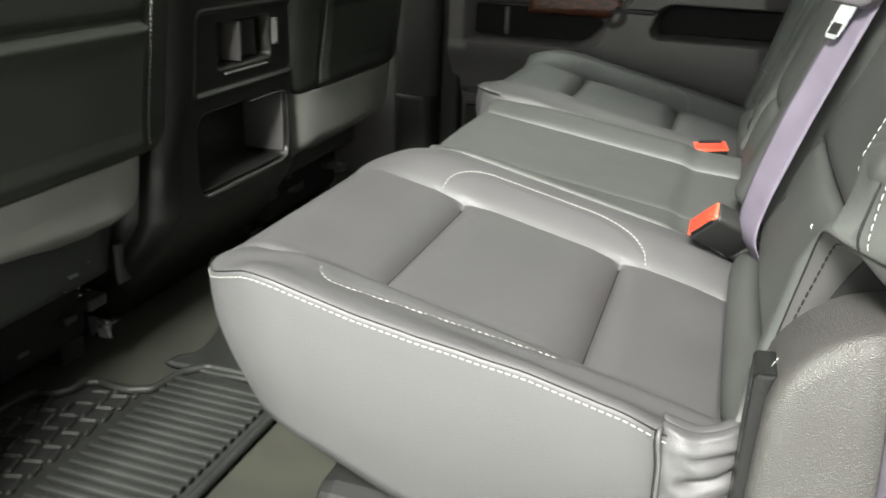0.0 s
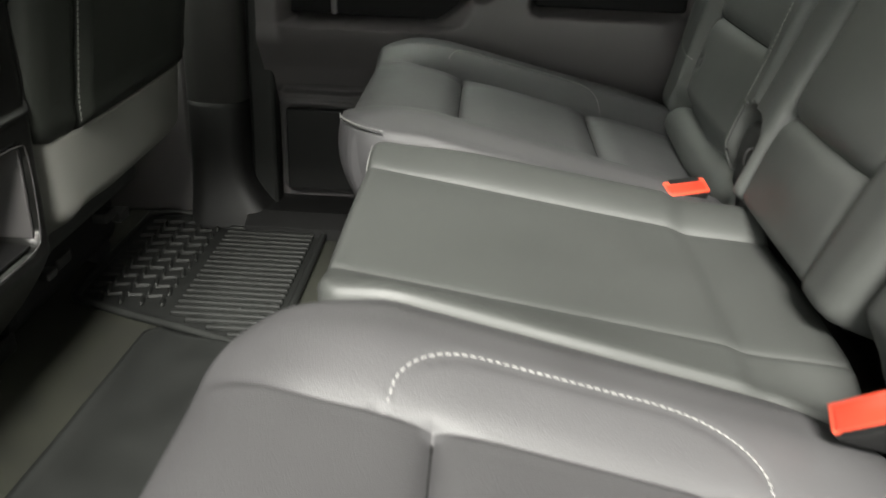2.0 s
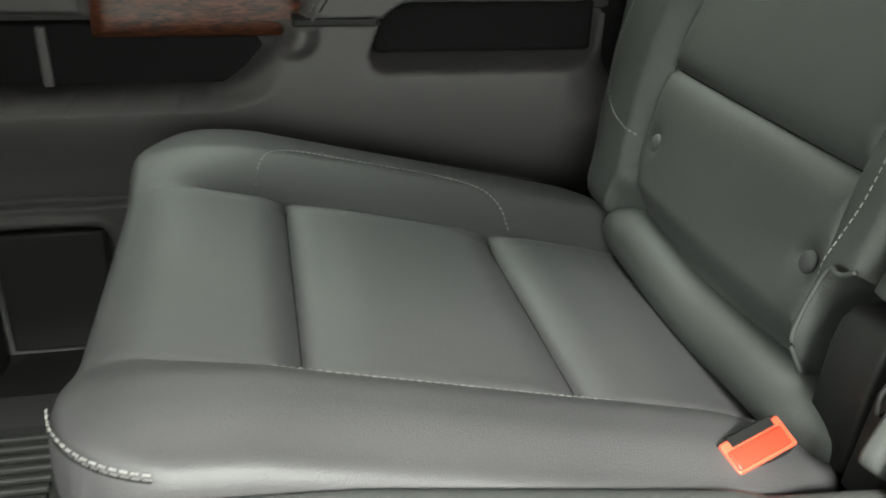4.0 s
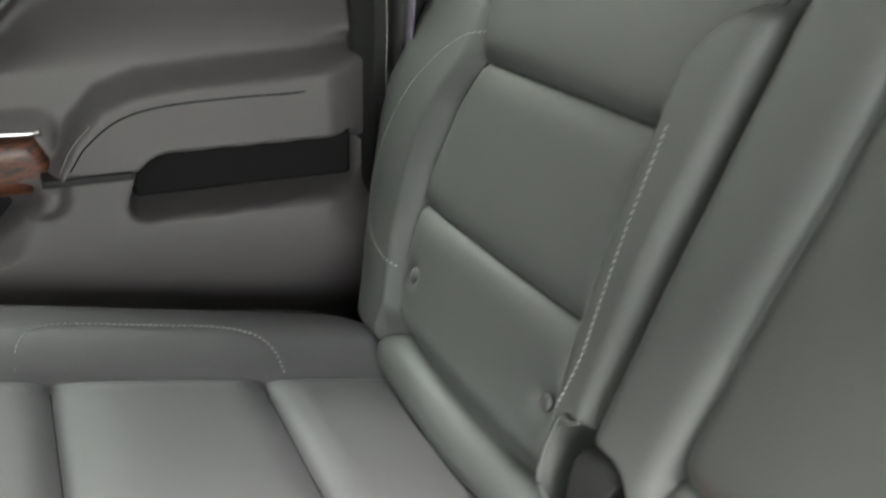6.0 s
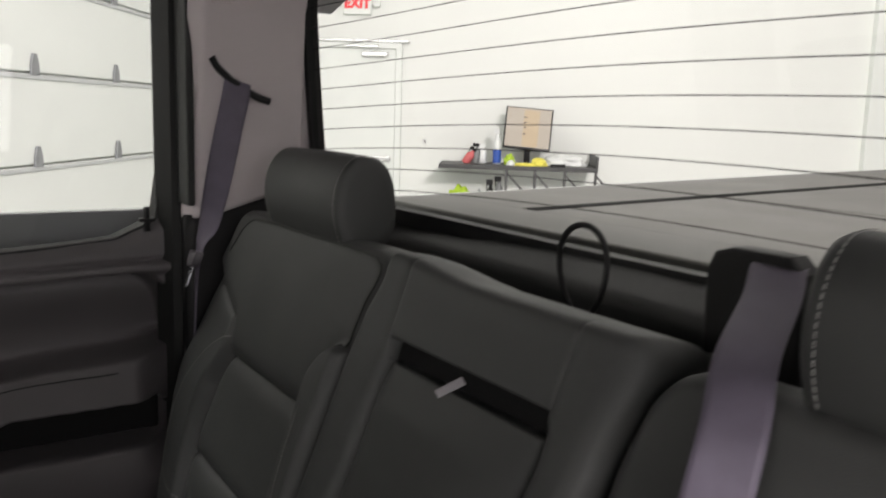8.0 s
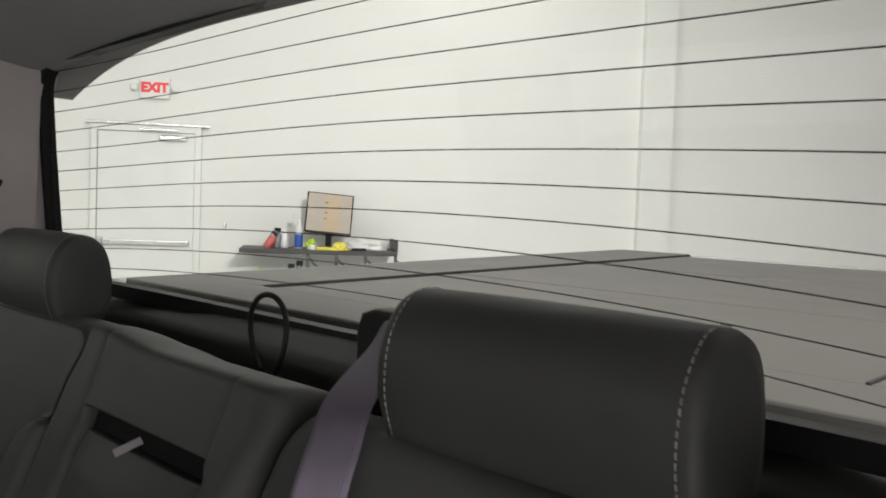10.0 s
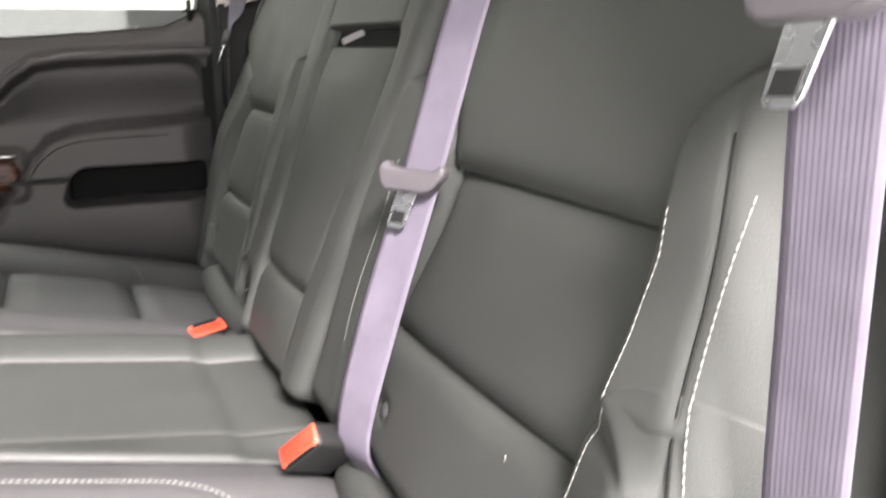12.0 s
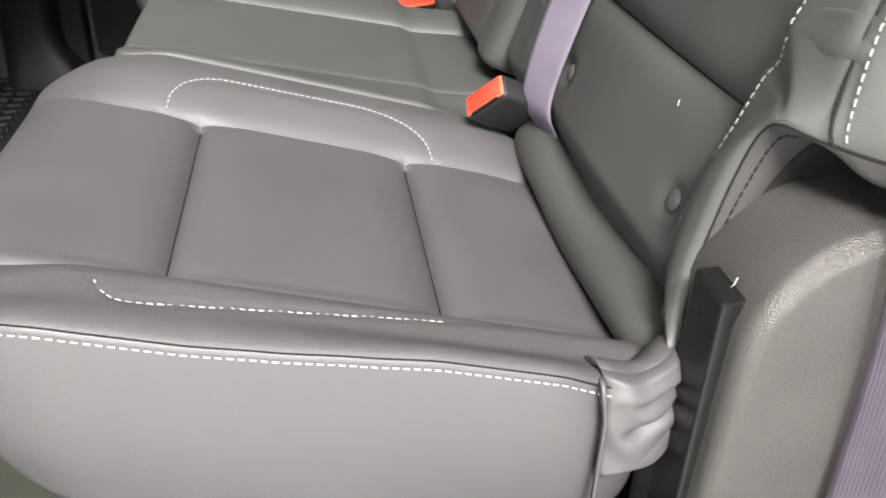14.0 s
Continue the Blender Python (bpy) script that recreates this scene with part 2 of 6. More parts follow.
def prism(outline, axis, lo, hi, bevel=0.0, seg=2):
    """A closed outline in the two other axes, drawn out along an axis."""
    bm = bmesh.new()
    put = {"x": lambda a, b, c: (c, a, b), "y": lambda a, b, c: (a, c, b), "z": lambda a, b, c: (a, b, c)}[axis]
    low = [bm.verts.new(put(a, b, lo)) for a, b in outline]
    high = [bm.verts.new(put(a, b, hi)) for a, b in outline]
    n = len(outline)
    bm.faces.new(low[::-1])
    bm.faces.new(high)
    for i in range(n):
        bm.faces.new((low[i], low[(i + 1) % n], high[(i + 1) % n], high[i]))
    bmesh.ops.recalc_face_normals(bm, faces=bm.faces)
    if bevel:
        caps = [e for e in bm.edges if any(len(q.verts) == n and len(q.verts) != 4 for q in e.link_faces)] if n > 4 else bm.edges[:]
        bmesh.ops.bevel(bm, geom=caps, offset=bevel, segments=seg, affect="EDGES", profile=0.5)
    return bm


def smooth_line(points, n):
    """A Catmull-Rom line through the points, n steps between two of them."""
    p = [Vector(q) for q in points]
    p = [2 * p[0] - p[1], *p, 2 * p[-1] - p[-2]]
    out = []
    for k in range(1, len(p) - 2):
        for s in range(n):
            t = s / n
            out.append(0.5 * ((2 * p[k]) + (p[k + 1] - p[k - 1]) * t + (2 * p[k - 1] - 5 * p[k] + 4 * p[k + 1] - p[k + 2]) * t * t
                              + (3 * p[k] - p[k - 1] - 3 * p[k + 1] + p[k + 2]) * t ** 3))
    out.append(p[-2])
    return out


def tube(points, r, n=10, closed=False):
    bm = bmesh.new()
    rings = []
    up = Vector((0.13, 0.21, 0.97))
    m = len(points)
    for k, q in enumerate(points):
        a, b = points[(k - 1) % m if closed else max(k - 1, 0)], points[(k + 1) % m if closed else min(k + 1, m - 1)]
        d = (Vector(b) - Vector(a)).normalized()
        s = d.cross(up).normalized()
        u = s.cross(d)
        rings.append([bm.verts.new(Vector(q) + r * (math.cos(2 * math.pi * i / n) * s + math.sin(2 * math.pi * i / n) * u)) for i in range(n)])
    for k in range(m if closed else m - 1):
        a, b = rings[k], rings[(k + 1) % m]
        for i in range(n):
            bm.faces.new((a[i], a[(i + 1) % n], b[(i + 1) % n], b[i]))
    if not closed:
        bm.faces.new(rings[0][::-1])
        bm.faces.new(rings[-1])
    return bm


def ribbon(points, sides, width, thick=0.0014):
    """A strap along points; sides: its width's direction at each point. Returns verts, faces and uvs."""
    verts, uvs, faces = [], [], []
    run = 0.0
    across = 8
    for k, q in enumerate(points):
        if k:
            run += (Vector(q) - Vector(points[k - 1])).length
        d = (Vector(points[min(k + 1, len(points) - 1)]) - Vector(points[max(k - 1, 0)])).normalized()
        s = Vector(sides[k])
        s = (s - d * s.dot(d)).normalized()
        nrm = d.cross(s)
        for face in (1, -1):
            for i in range(across + 1):
                f = i / across - 0.5
                w = width[k] if isinstance(width, list) else width
                verts.append(Vector(q) + s * (f * w) + nrm * (face * thick / 2 * (1 - 0.5 * (abs(f) > 0.45))))
                uvs.append((f + 0.5, run))
    row = 2 * (across + 1)
    for k in range(len(points) - 1):
        a, b = k * row, (k + 1) * row
        ring = list(range(across + 1)) + list(range(row - 1, across, -1))
        for i in range(row):
            i0, i1 = ring[i], ring[(i + 1) % row]
            faces.append((a + i0, a + i1, b + i1, b + i0))
    return verts, faces, uvs


def stitches(points, normals, gap=0.0062, length=0.0045, r=0.0009):
    """Short raised threads along a line."""
    bm = bmesh.new()
    total, marks = 0.0, [0.0]
    for a, b in zip(points, points[1:]):
        total += (Vector(b) - Vector(a)).length
        marks.append(total)
    s, k = 0.0, 0
    while s + length < total:
        ends = []
        for q in (s, s + length * 0.5, s + length):
            while k < len(marks) - 2 and marks[k + 1] < q:
                k += 1
            f = (q - marks[k]) / max(1e-9, marks[k + 1] - marks[k])
            ends.append((Vector(points[k]).lerp(Vector(points[k + 1]), f), Vector(normals[k]).lerp(Vector(normals[k + 1]), f).normalized()))
        d = (ends[2][0] - ends[0][0]).normalized()
        side = d.cross(ends[1][1]).normalized()
        rings = []
        for (c, nn), w in zip(ends, (0.45, 1.0, 0.45)):
            base = c + nn * (r * (w - 0.6))
            rings.append([bm.verts.new(base + r * (math.cos(x) * side * 1.15 + math.sin(x) * nn)) for x in (0, math.pi / 3, 2 * math.pi / 3, math.pi)])
        for a, b in zip(rings, rings[1:]):
            for i in range(3):
                bm.faces.new((a[i], a[i + 1], b[i + 1], b[i]))
        bm.faces.new(rings[0][::-1])
        bm.faces.new(rings[2])
        s += gap
    return bm


def solid(verts, faces, push):
    """Gives a sheet thickness: a second sheet moved by push, joined at the rim."""
    n = len(verts)
    out = list(verts) + [tuple(Vector(v) + Vector(push)) for v in verts]
    fs = list(faces) + [tuple(i + n for i in q[::-1]) for q in faces]
    count = {}
    for q in faces:
        for a, b in zip(q, q[1:] + q[:1]):
            count[(a, b)] = 1
    for a, b in count:
        if (b, a) not in count:
            fs.append((b, a, a + n, b + n))
    return out, fs


def ss(a, b, x):
    t = min(1.0, max(0.0, (x - a) / (b - a)))
    return t * t * (3 - 2 * t)


def bump(x, c, w):
    return math.exp(-((x - c) / w) ** 2)


def dent(gap, w):
    """The cross-section of a sewn crease: 1 at the thread, falling off into the padding."""
    return math.exp(-abs(gap) / w)


def along(x, marks):
    """A smooth value between marks of (place, value)."""
    if x <= marks[0][0]:
        return marks[0][1]
    for (a, p), (b, q) in zip(marks, marks[1:]):
        if x <= b:
            f = (x - a) / (b - a)
            return p + (q - p) * (0.6 * f + 0.4 * f * f * (3 - 2 * f))
    return marks[-1][1]


def rounded(a, b, a0, a1, b0, b1, soft, r=0.03):
    """1 inside a rounded rectangle, 0 outside, with a soft border."""
    qa, qb = abs(a - (a0 + a1) / 2) - (a1 - a0) / 2 + r, abs(b - (b0 + b1) / 2) - (b1 - b0) / 2 + r
    d = math.hypot(max(qa, 0), max(qb, 0)) + min(max(qa, qb), 0) - r
    return 1 - ss(-soft, soft, d)


# ---- rear seat cushions ----
SPLIT = 0.192
SEAMS = (0.128, 0.330)


def cushion_base(y):
    """Height of the sitting panel's middle."""
    return 0.370 + (y - 0.125) * 0.232


def round_up(t):
    t = min(1.0, max(0.0, t))
    return math.sqrt(1 - (1 - t) ** 2)


def arc_line(y, side=-1):
    """How far the inlay's arc stands out over the bolster: 0 at its ends, 1 on top."""
    if side > 0:
        return round_up((y - 0.109) / 0.075) * round_up((0.368 - y) / 0.055)
    return round_up((y - 0.098) / 0.085) * round_up((0.361 - y) / 0.062)


def near_crest(y):
    """The outer stitched line of the cushion by the open door."""
    return 0.689 - 0.1375 * (0.30 - y) - 0.035 * (1 - round_up((0.357 - y) / 0.028))


def edge_lift(y):
    """How much fuller the padded edge by the open door is than the far one."""
    return along(y, ((-0.04, 0.010), (0.04, 0.014), (0.075, 0.018), (0.15, 0.018), (0.20, 0.0135), (0.25, 0.009), (0.30, 0.006), (0.36, 0.006), (0.40, 0.010), (0.43, 0.006), (0.47, 0.0), (0.60, 0.0)))


def outer_top(ax, y, shift=0.0, arcs=(0.074, 0.056), near=False):
    """Height of an outer cushion at the distance ax from the middle; shift: how far its front seam lies forward."""
    h = cushion_base(y)
    front = ss(0.40, 0.50, y)
    h -= 0.020 * front * front
    inner, outer = ss(0.345, 0.262, ax), ss(0.600, 0.672, ax)
    lift = 0.036 * (1 - (0.75 if near else 0.40) * ss(0.36, 0.47, y))
    rear = 1 - 0.35 * ss(0.06, -0.02, y)
    h += lift * max(rear * inner * (0.84 if near else 1.0), outer)
    h -= 0.012 * ss(0.245, 0.200, ax) * (1 - front)
    inside = ss(0.318, 0.334, ax) * ss(0.628, 0.612, ax)
    for s in (SEAMS[0] + 0.4 * shift, SEAMS[1] + shift):
        h -= inside * 0.0140 * dent(y - s, 0.0085)
    for edge in (0.324, 0.622):
        depth = 1 - ss(0.40, 0.475, y)
        h -= 0.0075 * depth * dent(ax - edge, 0.0065)
    h += inside * 0.004 * (ss(-0.02, 0.05, y) * ss(0.128, 0.09, y) + ss(0.128, 0.17, y) * ss(0.33, 0.28, y) + ss(0.33, 0.37, y) * ss(0.50, 0.44, y))
    crest_in = 0.322 - arcs[0] * arc_line(y, -1 if near else 1)
    crest_out = near_crest(y) if near else 0.624 + arcs[1] * arc_line(y, 1)
    if near:
        h += edge_lift(y) * ss(0.688, 0.728, ax)
    if 0.095 < y < 0.372:
        h -= 0.0022 * bump(ax, crest_in, 0.0028) + 0.0022 * bump(ax, crest_out, 0.0028)
    return h


def mid_top(x, y):
    h = 0.4330 + (y - 0.42) * 0.155 + 0.006 * ss(0.08, -0.02, y)
    if x > 0.110:
        k = min(1.0, max(0.0, (x - 0.129) / 0.055))
        h += (0.024 * math.sin(k * math.pi / 2) ** 0.8 - 0.003 * k) * (1 - 0.4 * ss(0.30, 0.43, y))
    elif x < -0.110:
        side = outer_top(0.200, y, 0.0, (0.046, 0.042), True) - 0.001
        h += (side - h) * ss(0.126, 0.180, -x)
    h -= 0.0034 * (dent(x - 0.129, 0.004) + dent(x + 0.129, 0.004))
    h -= 0.0050 * ss(0.092, 0.066, y)
    h += 0.003 * math.cos(min(1.0, abs(x) / 0.129) * math.pi / 2)
    return h


def pad(x0, x1, y0, y1, top, foot, n=(110, 120), corner=0.05, roll=0.018, rows=12, tuck=0.10, side=0.012, waves=0.0, fine=((), ()), drop=None):
    """A padded block over a rounded plan: a top by the function top(x, y), a rolled edge and a side that comes down to bottom."""
    cx, cy, hx, hy = (x0 + x1) / 2, (y0 + y1) / 2, (x1 - x0) / 2, (y1 - y0) / 2
    nu, nv = n

    def plan(a, b):
        px, py = a * hx, b * hy
        qx, qy = abs(px) - (hx - corner), abs(py) - (hy - corner)
        if qx > 0 and qy > 0:
            k = max(qx, qy) / math.hypot(qx, qy)
            px, py = math.copysign(hx - corner + qx * k, px), math.copysign(hy - corner + qy * k, py)
            gap = corner - max(qx, qy)
        else:
            gap = min(hx - abs(px), hy - abs(py))
        return cx + px, cy + py, max(0.0, gap)

    verts, faces = [], []
    def marks(count, centre, half, seams):
        """Grid positions from -1 to 1: even steps, closer at the rim and across the seams."""
        out = [math.sin(math.pi / 2 * (2 * i / (count - 1) - 1)) * 0.25 + (2 * i / (count - 1) - 1) * 0.75 for i in range(count)]
        for c in seams:
            near = [(c + d - centre) / half for d in (-0.0080, -0.0055, -0.0038, -0.0026, -0.0017, -0.0009, 0.0, 0.0009, 0.0017, 0.0026, 0.0038, 0.0055, 0.0080)]
            out = [a for a in out if abs(a - (c - centre) / half) > 0.0095 / half or abs(a) == 1] + [a for a in near if -1 < a < 1]
        return sorted(out)

    us, vs = marks(nu, cx, hx, fine[0]), marks(nv, cy, hy, fine[1])
    nu, nv = len(us), len(vs)
    for b in vs:
        for a in us:
            px, py, gap = plan(a, b)
            z = top(px, py)
            if gap < roll:
                z -= (drop or roll) * (1 - math.sqrt(max(0.0, 1 - (1 - gap / roll) ** 2)))
            verts.append((px, py, z))
    for j in range(nv - 1):
        for i in range(nu - 1):
            q = j * nu + i
            faces.append((q, q + 1, q + nu + 1, q + nu))
    rim = [i for i in range(nu)] + [j * nu + nu - 1 for j in range(1, nv)] + [(nv - 1) * nu + i for i in range(nu - 2, -1, -1)] + [j * nu for j in range(nv - 2, 0, -1)]
    last = rim
    for r in range(1, rows + 1):
        s = r / rows
        row = []
        for q in rim:
            px, py, pz = verts[q]
            bottom = foot(py) if callable(foot) else foot
            z = pz + (bottom - pz) * s
            front = ss(cy, y1, py)
            bulge = side * math.sin(math.pi * min(1.0, s * 1.15))
            ox = (px - cx) / hx
            oy = (py - cy) / hy
            wob = waves * noise.noise(Vector((px * 14, py * 14, z * 10)))
            row.append(len(verts))
            verts.append((px + (bulge * (1 if ox > 0.9 else -1 if ox < -0.9 else 0)) - 0.06 * s * s * ox * hx + wob, py + bulge * (oy > 0.9) - tuck * front * s ** 1.6 + wob, z))
        for k in range(len(rim)):
            k1 = (k + 1) % len(rim)
            faces.append((last[k], row[k], row[k1], last[k1]))
        last = row
    faces.append(last[::-1])
    return verts, faces


def on_top(fn, line, lift=0.0004):
    """Points and normals on a height function along a plan line."""
    pts, nrm = [], []
    for x, y in line:
        e = 0.002
        n = Vector((-(fn(x + e, y) - fn(x - e, y)) / (2 * e), -(fn(x, y + e) - fn(x, y - e)) / (2 * e), 1)).normalized()
        pts.append(Vector((x, y, fn(x, y))) + n * lift)
        nrm.append(n)
    return pts, nrm


def outer_cushion(side, parent):
    """side: -1 by the open door, 1 by the far door."""
    arcs = (0.030, 0.056) if side > 0 else (0.046, 0.042)

    def top(x, y):
        return outer_top(abs(x), y, 0.011 if side > 0 else 0.0, arcs, side < 0)
    xs = sorted((side * (SPLIT + 0.003), side * 0.732))
    v, f = pad(xs[0], xs[1], -0.035, 0.486, top, lambda y: 0.245 + 0.065 * ss(0.18, 0.44, y), n=(120, 120), corner=0.115 if side < 0 else 0.075, roll=0.012 if side > 0 else 0.030, drop=None if side > 0 else 0.010, side=0.008 if side > 0 else 0.003, tuck=0.035,
               fine=([side * 0.324, side * 0.622] + ([] if side > 0 else [side * 0.729]), [SEAMS[0] + (0.0044 if side > 0 else 0), SEAMS[1] + (0.011 if side > 0 else 0)]))
    ob = adopt(obj("cushion", v, f, LEATHER2), parent)
    for crest in (-1, 1):
        line = []
        for k in range(81):
            near = side < 0 and crest > 0
            y = 0.140 + 0.216 * k / 80 if near else (0.109 + 0.259 * k / 80 if side > 0 else 0.098 + 0.263 * k / 80)
            ax = 0.322 - arcs[0] * arc_line(y, side) if crest < 0 else 0.624 + arcs[1] * arc_line(y, side)
            line.append((side * (near_crest(y) if near else ax + 0.003 * crest), y))
        adopt(part("arc_stitching", stitches(*on_top(top, line), 0.0060, 0.0038, 0.0006), THREAD, None, "white stitching round the inlay"), parent)
    for y0 in (SEAMS[0] + (0.0044 if side > 0 else 0), SEAMS[1] + (0.011 if side > 0 else 0)):
        pts, nrm = on_top(top, [(side * (0.330 + 0.286 * k / 30), y0) for k in range(31)], 0.0004)
        adopt(part("seam", tube(pts, 0.0011, 6), SEAMSHADE), parent)
    out = 0.7293 if side > 0 else 0.7318
    bend = 0.657 if side > 0 else 0.617
    edge = [(side * out, 0.04 + (0.446 - 0.732 + bend) * k / 60) for k in range(61)]
    edge += [(side * (bend + (out - bend) * math.cos(a)), 0.486 - (0.732 - bend) + (out - bend) * math.sin(a)) for a in [math.pi / 2 * k / 16 for k in range(1, 14)]]

    def rim(x, y):
        return top(x, y) - 0.0042 + 0.003 * ss(0.25, 0.04, y) if side > 0 else top(x, y) - 0.0115
    pts, nrm = on_top(rim, edge)
    nrm = [(n + Vector((side * 1.5, 0, 0))).normalized() for n in nrm]
    adopt(part("edge_stitching", stitches([p + Vector((side * 0.0012, 0, 0)) for p in pts], nrm, 0.0064, 0.0040, 0.00055), THREAD, None, "white double stitching along the edge"), parent)
    if side > 0:
        turns = [math.radians(98 + 72 * k / 24) for k in range(25)]
        line = [Vector((0.270 + 0.0735 * math.cos(a), 0.411 + 0.0735 * math.sin(a), 0)) for a in turns]
        for lift in (0.0035, 0.0075):
            pts = [Vector((p.x, p.y, top(p.x, p.y) - lift)) for p in line]
            nrm = [Vector((0.7 * math.cos(a), 0.7 * math.sin(a), 0.7)) for a in turns]
            adopt(part("corner_stitching", stitches([p + 0.002 * n for p, n in zip(pts, nrm)], nrm, 0.0060, 0.0042, 0.0006), THREAD, None, "white stitching round the corner"), parent)
    adopt(part("edge_seam", tube([p + (Vector((-0.0040, 0, 0.0026)) if side > 0 else Vector((0.0013, 0, 0.0050))) for p in pts], 0.0006, 6), SEAMSHADE, None), parent)
    return ob


def bight_roll(side, parent):
    """The padded roll between cushion and back."""
    def fn(u, v):
        ax = 0.235 + 0.43 * v
        a = 2 * math.pi * u
        k = math.sqrt(max(0.0, 1 - (2 * v - 1) ** 10))
        return (side * ax, -0.032 + 0.033 * k * math.cos(a), 0.360 + 0.030 * k * math.sin(a) + 0.004 * math.sin(9 * v) * k)
    v, f = sheet(fn, 28, 40, flip=side > 0, wrap=True)
    return adopt(obj("lower_roll", v, f, LEATHER, None), parent)


wide_bench = thing("rear_bench_cushion", "black leather rear bench cushion with white stitching, two seats wide", "car seat", (-0.30, 0.2, 0.03))
outer_cushion(-1, wide_bench)
bight_roll(-1, wide_bench)
v, f = pad(-SPLIT + 0.001, SPLIT - 0.001, -0.03, 0.434, mid_top, 0.22, n=(90, 80), corner=0.022, roll=0.009, side=0.004, fine=([-0.129, 0.129], []))
adopt(obj("center_cushion", v, f, LEATHER, None, "smooth leather middle seat"), wide_bench)
line = [Vector((0.188 - 0.062 * k / 20, 0.4345, mid_top(0.186 - 0.060 * k / 20, 0.425) - 0.0085)) for k in range(21)]
adopt(part("corner_stitching", stitches(line, [Vector((0, 0.8, 0.6))] * 21, 0.0060, 0.0042, 0.0006), THREAD, None, "white stitching at the front edge"), wide_bench)
adopt(part("seat_pan", box(-0.70, 0.185, 0.0, 0.36, 0.08, 0.237, 0.02), BLACK), wide_bench)
for x in (-0.66, -0.10, 0.14):
    adopt(part("pan_leg", box(x, x + 0.035, 0.02, 0.30, 0.031, 0.082, 0.004), DARKSTEEL), wide_bench)

def corner_gather(side, parent):
    """The cover's soft gathers behind its piped seam, where the cushion closes at its rear corner."""
    def fn(u, v):
        y = 0.046 - 0.056 * u - 0.006 * (1 - v)
        top = 0.399 - 0.010 * ss(0.0, 0.55, u)
        side_v = min(1.0, v / 0.72)
        over = max(0.0, (v - 0.72) / 0.28)
        z = 0.312 + 0.012 * u + (top - 0.312) * side_v - 0.034 * over * over + 0.004 * math.sin(math.pi * over)
        full = 0.009 * math.sin(math.pi * min(1.0, u * 0.92)) ** 0.6
        folds = bump(v, 0.36 + 0.05 * u, 0.045) * ss(0.1, 0.5, u) + 0.8 * bump(v, 0.62 - 0.08 * u, 0.04) * ss(0.15, 0.6, u) + 0.25 * bump(v, 0.16 + 0.08 * u, 0.03) * ss(0.3, 0.8, u)
        x = 0.733 - 0.016 * u * u + full - 0.008 * folds - 0.042 * over - 0.007 * ss(0.60, 0.72, v) - 0.014 * ss(0.10, 0.0, v) + 0.0012 * math.sin(17 * v + 9 * u)
        return (side * x, y, z)
    v, f = sheet(fn, 36, 60, side > 0)
    v, f = solid(v, f, (-side * 0.010, 0, 0))
    adopt(obj("corner_gather", v, f, LEATHER2, None, "gathered cover at the rear corner"), parent)
    line = smooth_line([(side * 0.705, 0.038, 0.380), (side * 0.718, 0.043, 0.391), (side * 0.730, 0.046, 0.397), (side * 0.736, 0.046, 0.390), (side * 0.737, 0.043, 0.370), (side * 0.736, 0.042, 0.335), (side * 0.735, 0.041, 0.300), (side * 0.733, 0.040, 0.255)], 8)
    adopt(part("corner_piping", tube([p - Vector((side * 0.0012, 0, 0)) for p in line], 0.0020, 8), LEATHER2, None, "piped seam at the rear corner", True), parent)
    adopt(part("corner_seam", tube([p + Vector((side * 0.0016, 0.0026, 0)) for p in line], 0.0007, 6), SEAMSHADE), parent)


corner_gather(-1, wide_bench)
narrow_bench = thing("rear_single_cushion", "black leather single seat cushion with white stitching beside the closed door", "car seat", (0.46, 0.2, 0.03))
outer_cushion(1, narrow_bench)
bight_roll(1, narrow_bench)
adopt(part("seat_pan", box(0.20, 0.70, 0.0, 0.36, 0.08, 0.237, 0.02), BLACK), narrow_bench)
for x in (0.23, 0.62):
    adopt(part("pan_leg", box(x, x + 0.035, 0.02, 0.30, 0.031, 0.082, 0.004), DARKSTEEL), narrow_bench)

# ---- rear seat backs ----


def back_line(z):
    return -0.040 - (z - 0.46) * 0.335


PAD_LOW, PAD_TOP = 0.538, 0.702
INNER = {1: ((0.40, 0.322), (0.46, 0.326), (0.538, 0.339), (0.702, 0.333)), -1: ((0.40, 0.298), (0.46, 0.298), (0.538, 0.304), (0.702, 0.338))}
EDGE = {1: ((0.40, 0.615), (0.46, 0.652), (0.51, 0.663), (0.575, 0.665), (0.645, 0.654), (0.705, 0.630)), -1: ((0.40, 0.628), (0.52, 0.630), (0.60, 0.641), (0.66, 0.652), (0.705, 0.650))}


def shoulder(ax, side=1):
    """Height of the seam between a side bolster and the head panel."""
    if side > 0:
        if ax < 0.48:
            return PAD_TOP + 0.098 * round_up((0.326 - ax) / 0.09)
        return PAD_TOP + 0.056 * round_up((ax - 0.622) / 0.030) + 0.30 * max(0.0, ax - 0.64)
    if ax < 0.48:
        return PAD_TOP + 0.082 * round_up((0.334 - ax) / 0.10)
    return PAD_TOP + 0.105 * round_up((ax - 0.652) / 0.10)


def far_split(z):
    """Where the middle back meets the single back."""
    return along(z, ((0.40, 0.262), (0.50, 0.264), (0.60, 0.258), (0.70, 0.249), (0.795, 0.240), (0.855, 0.228), (0.90, 0.208)))


def near_split(z):
    """Where the middle back meets the back by the open door."""
    return along(z, ((0.40, 0.118), (0.50, 0.136), (0.60, 0.153), (0.70, 0.172), (0.81, 0.195), (0.89, 0.212)))


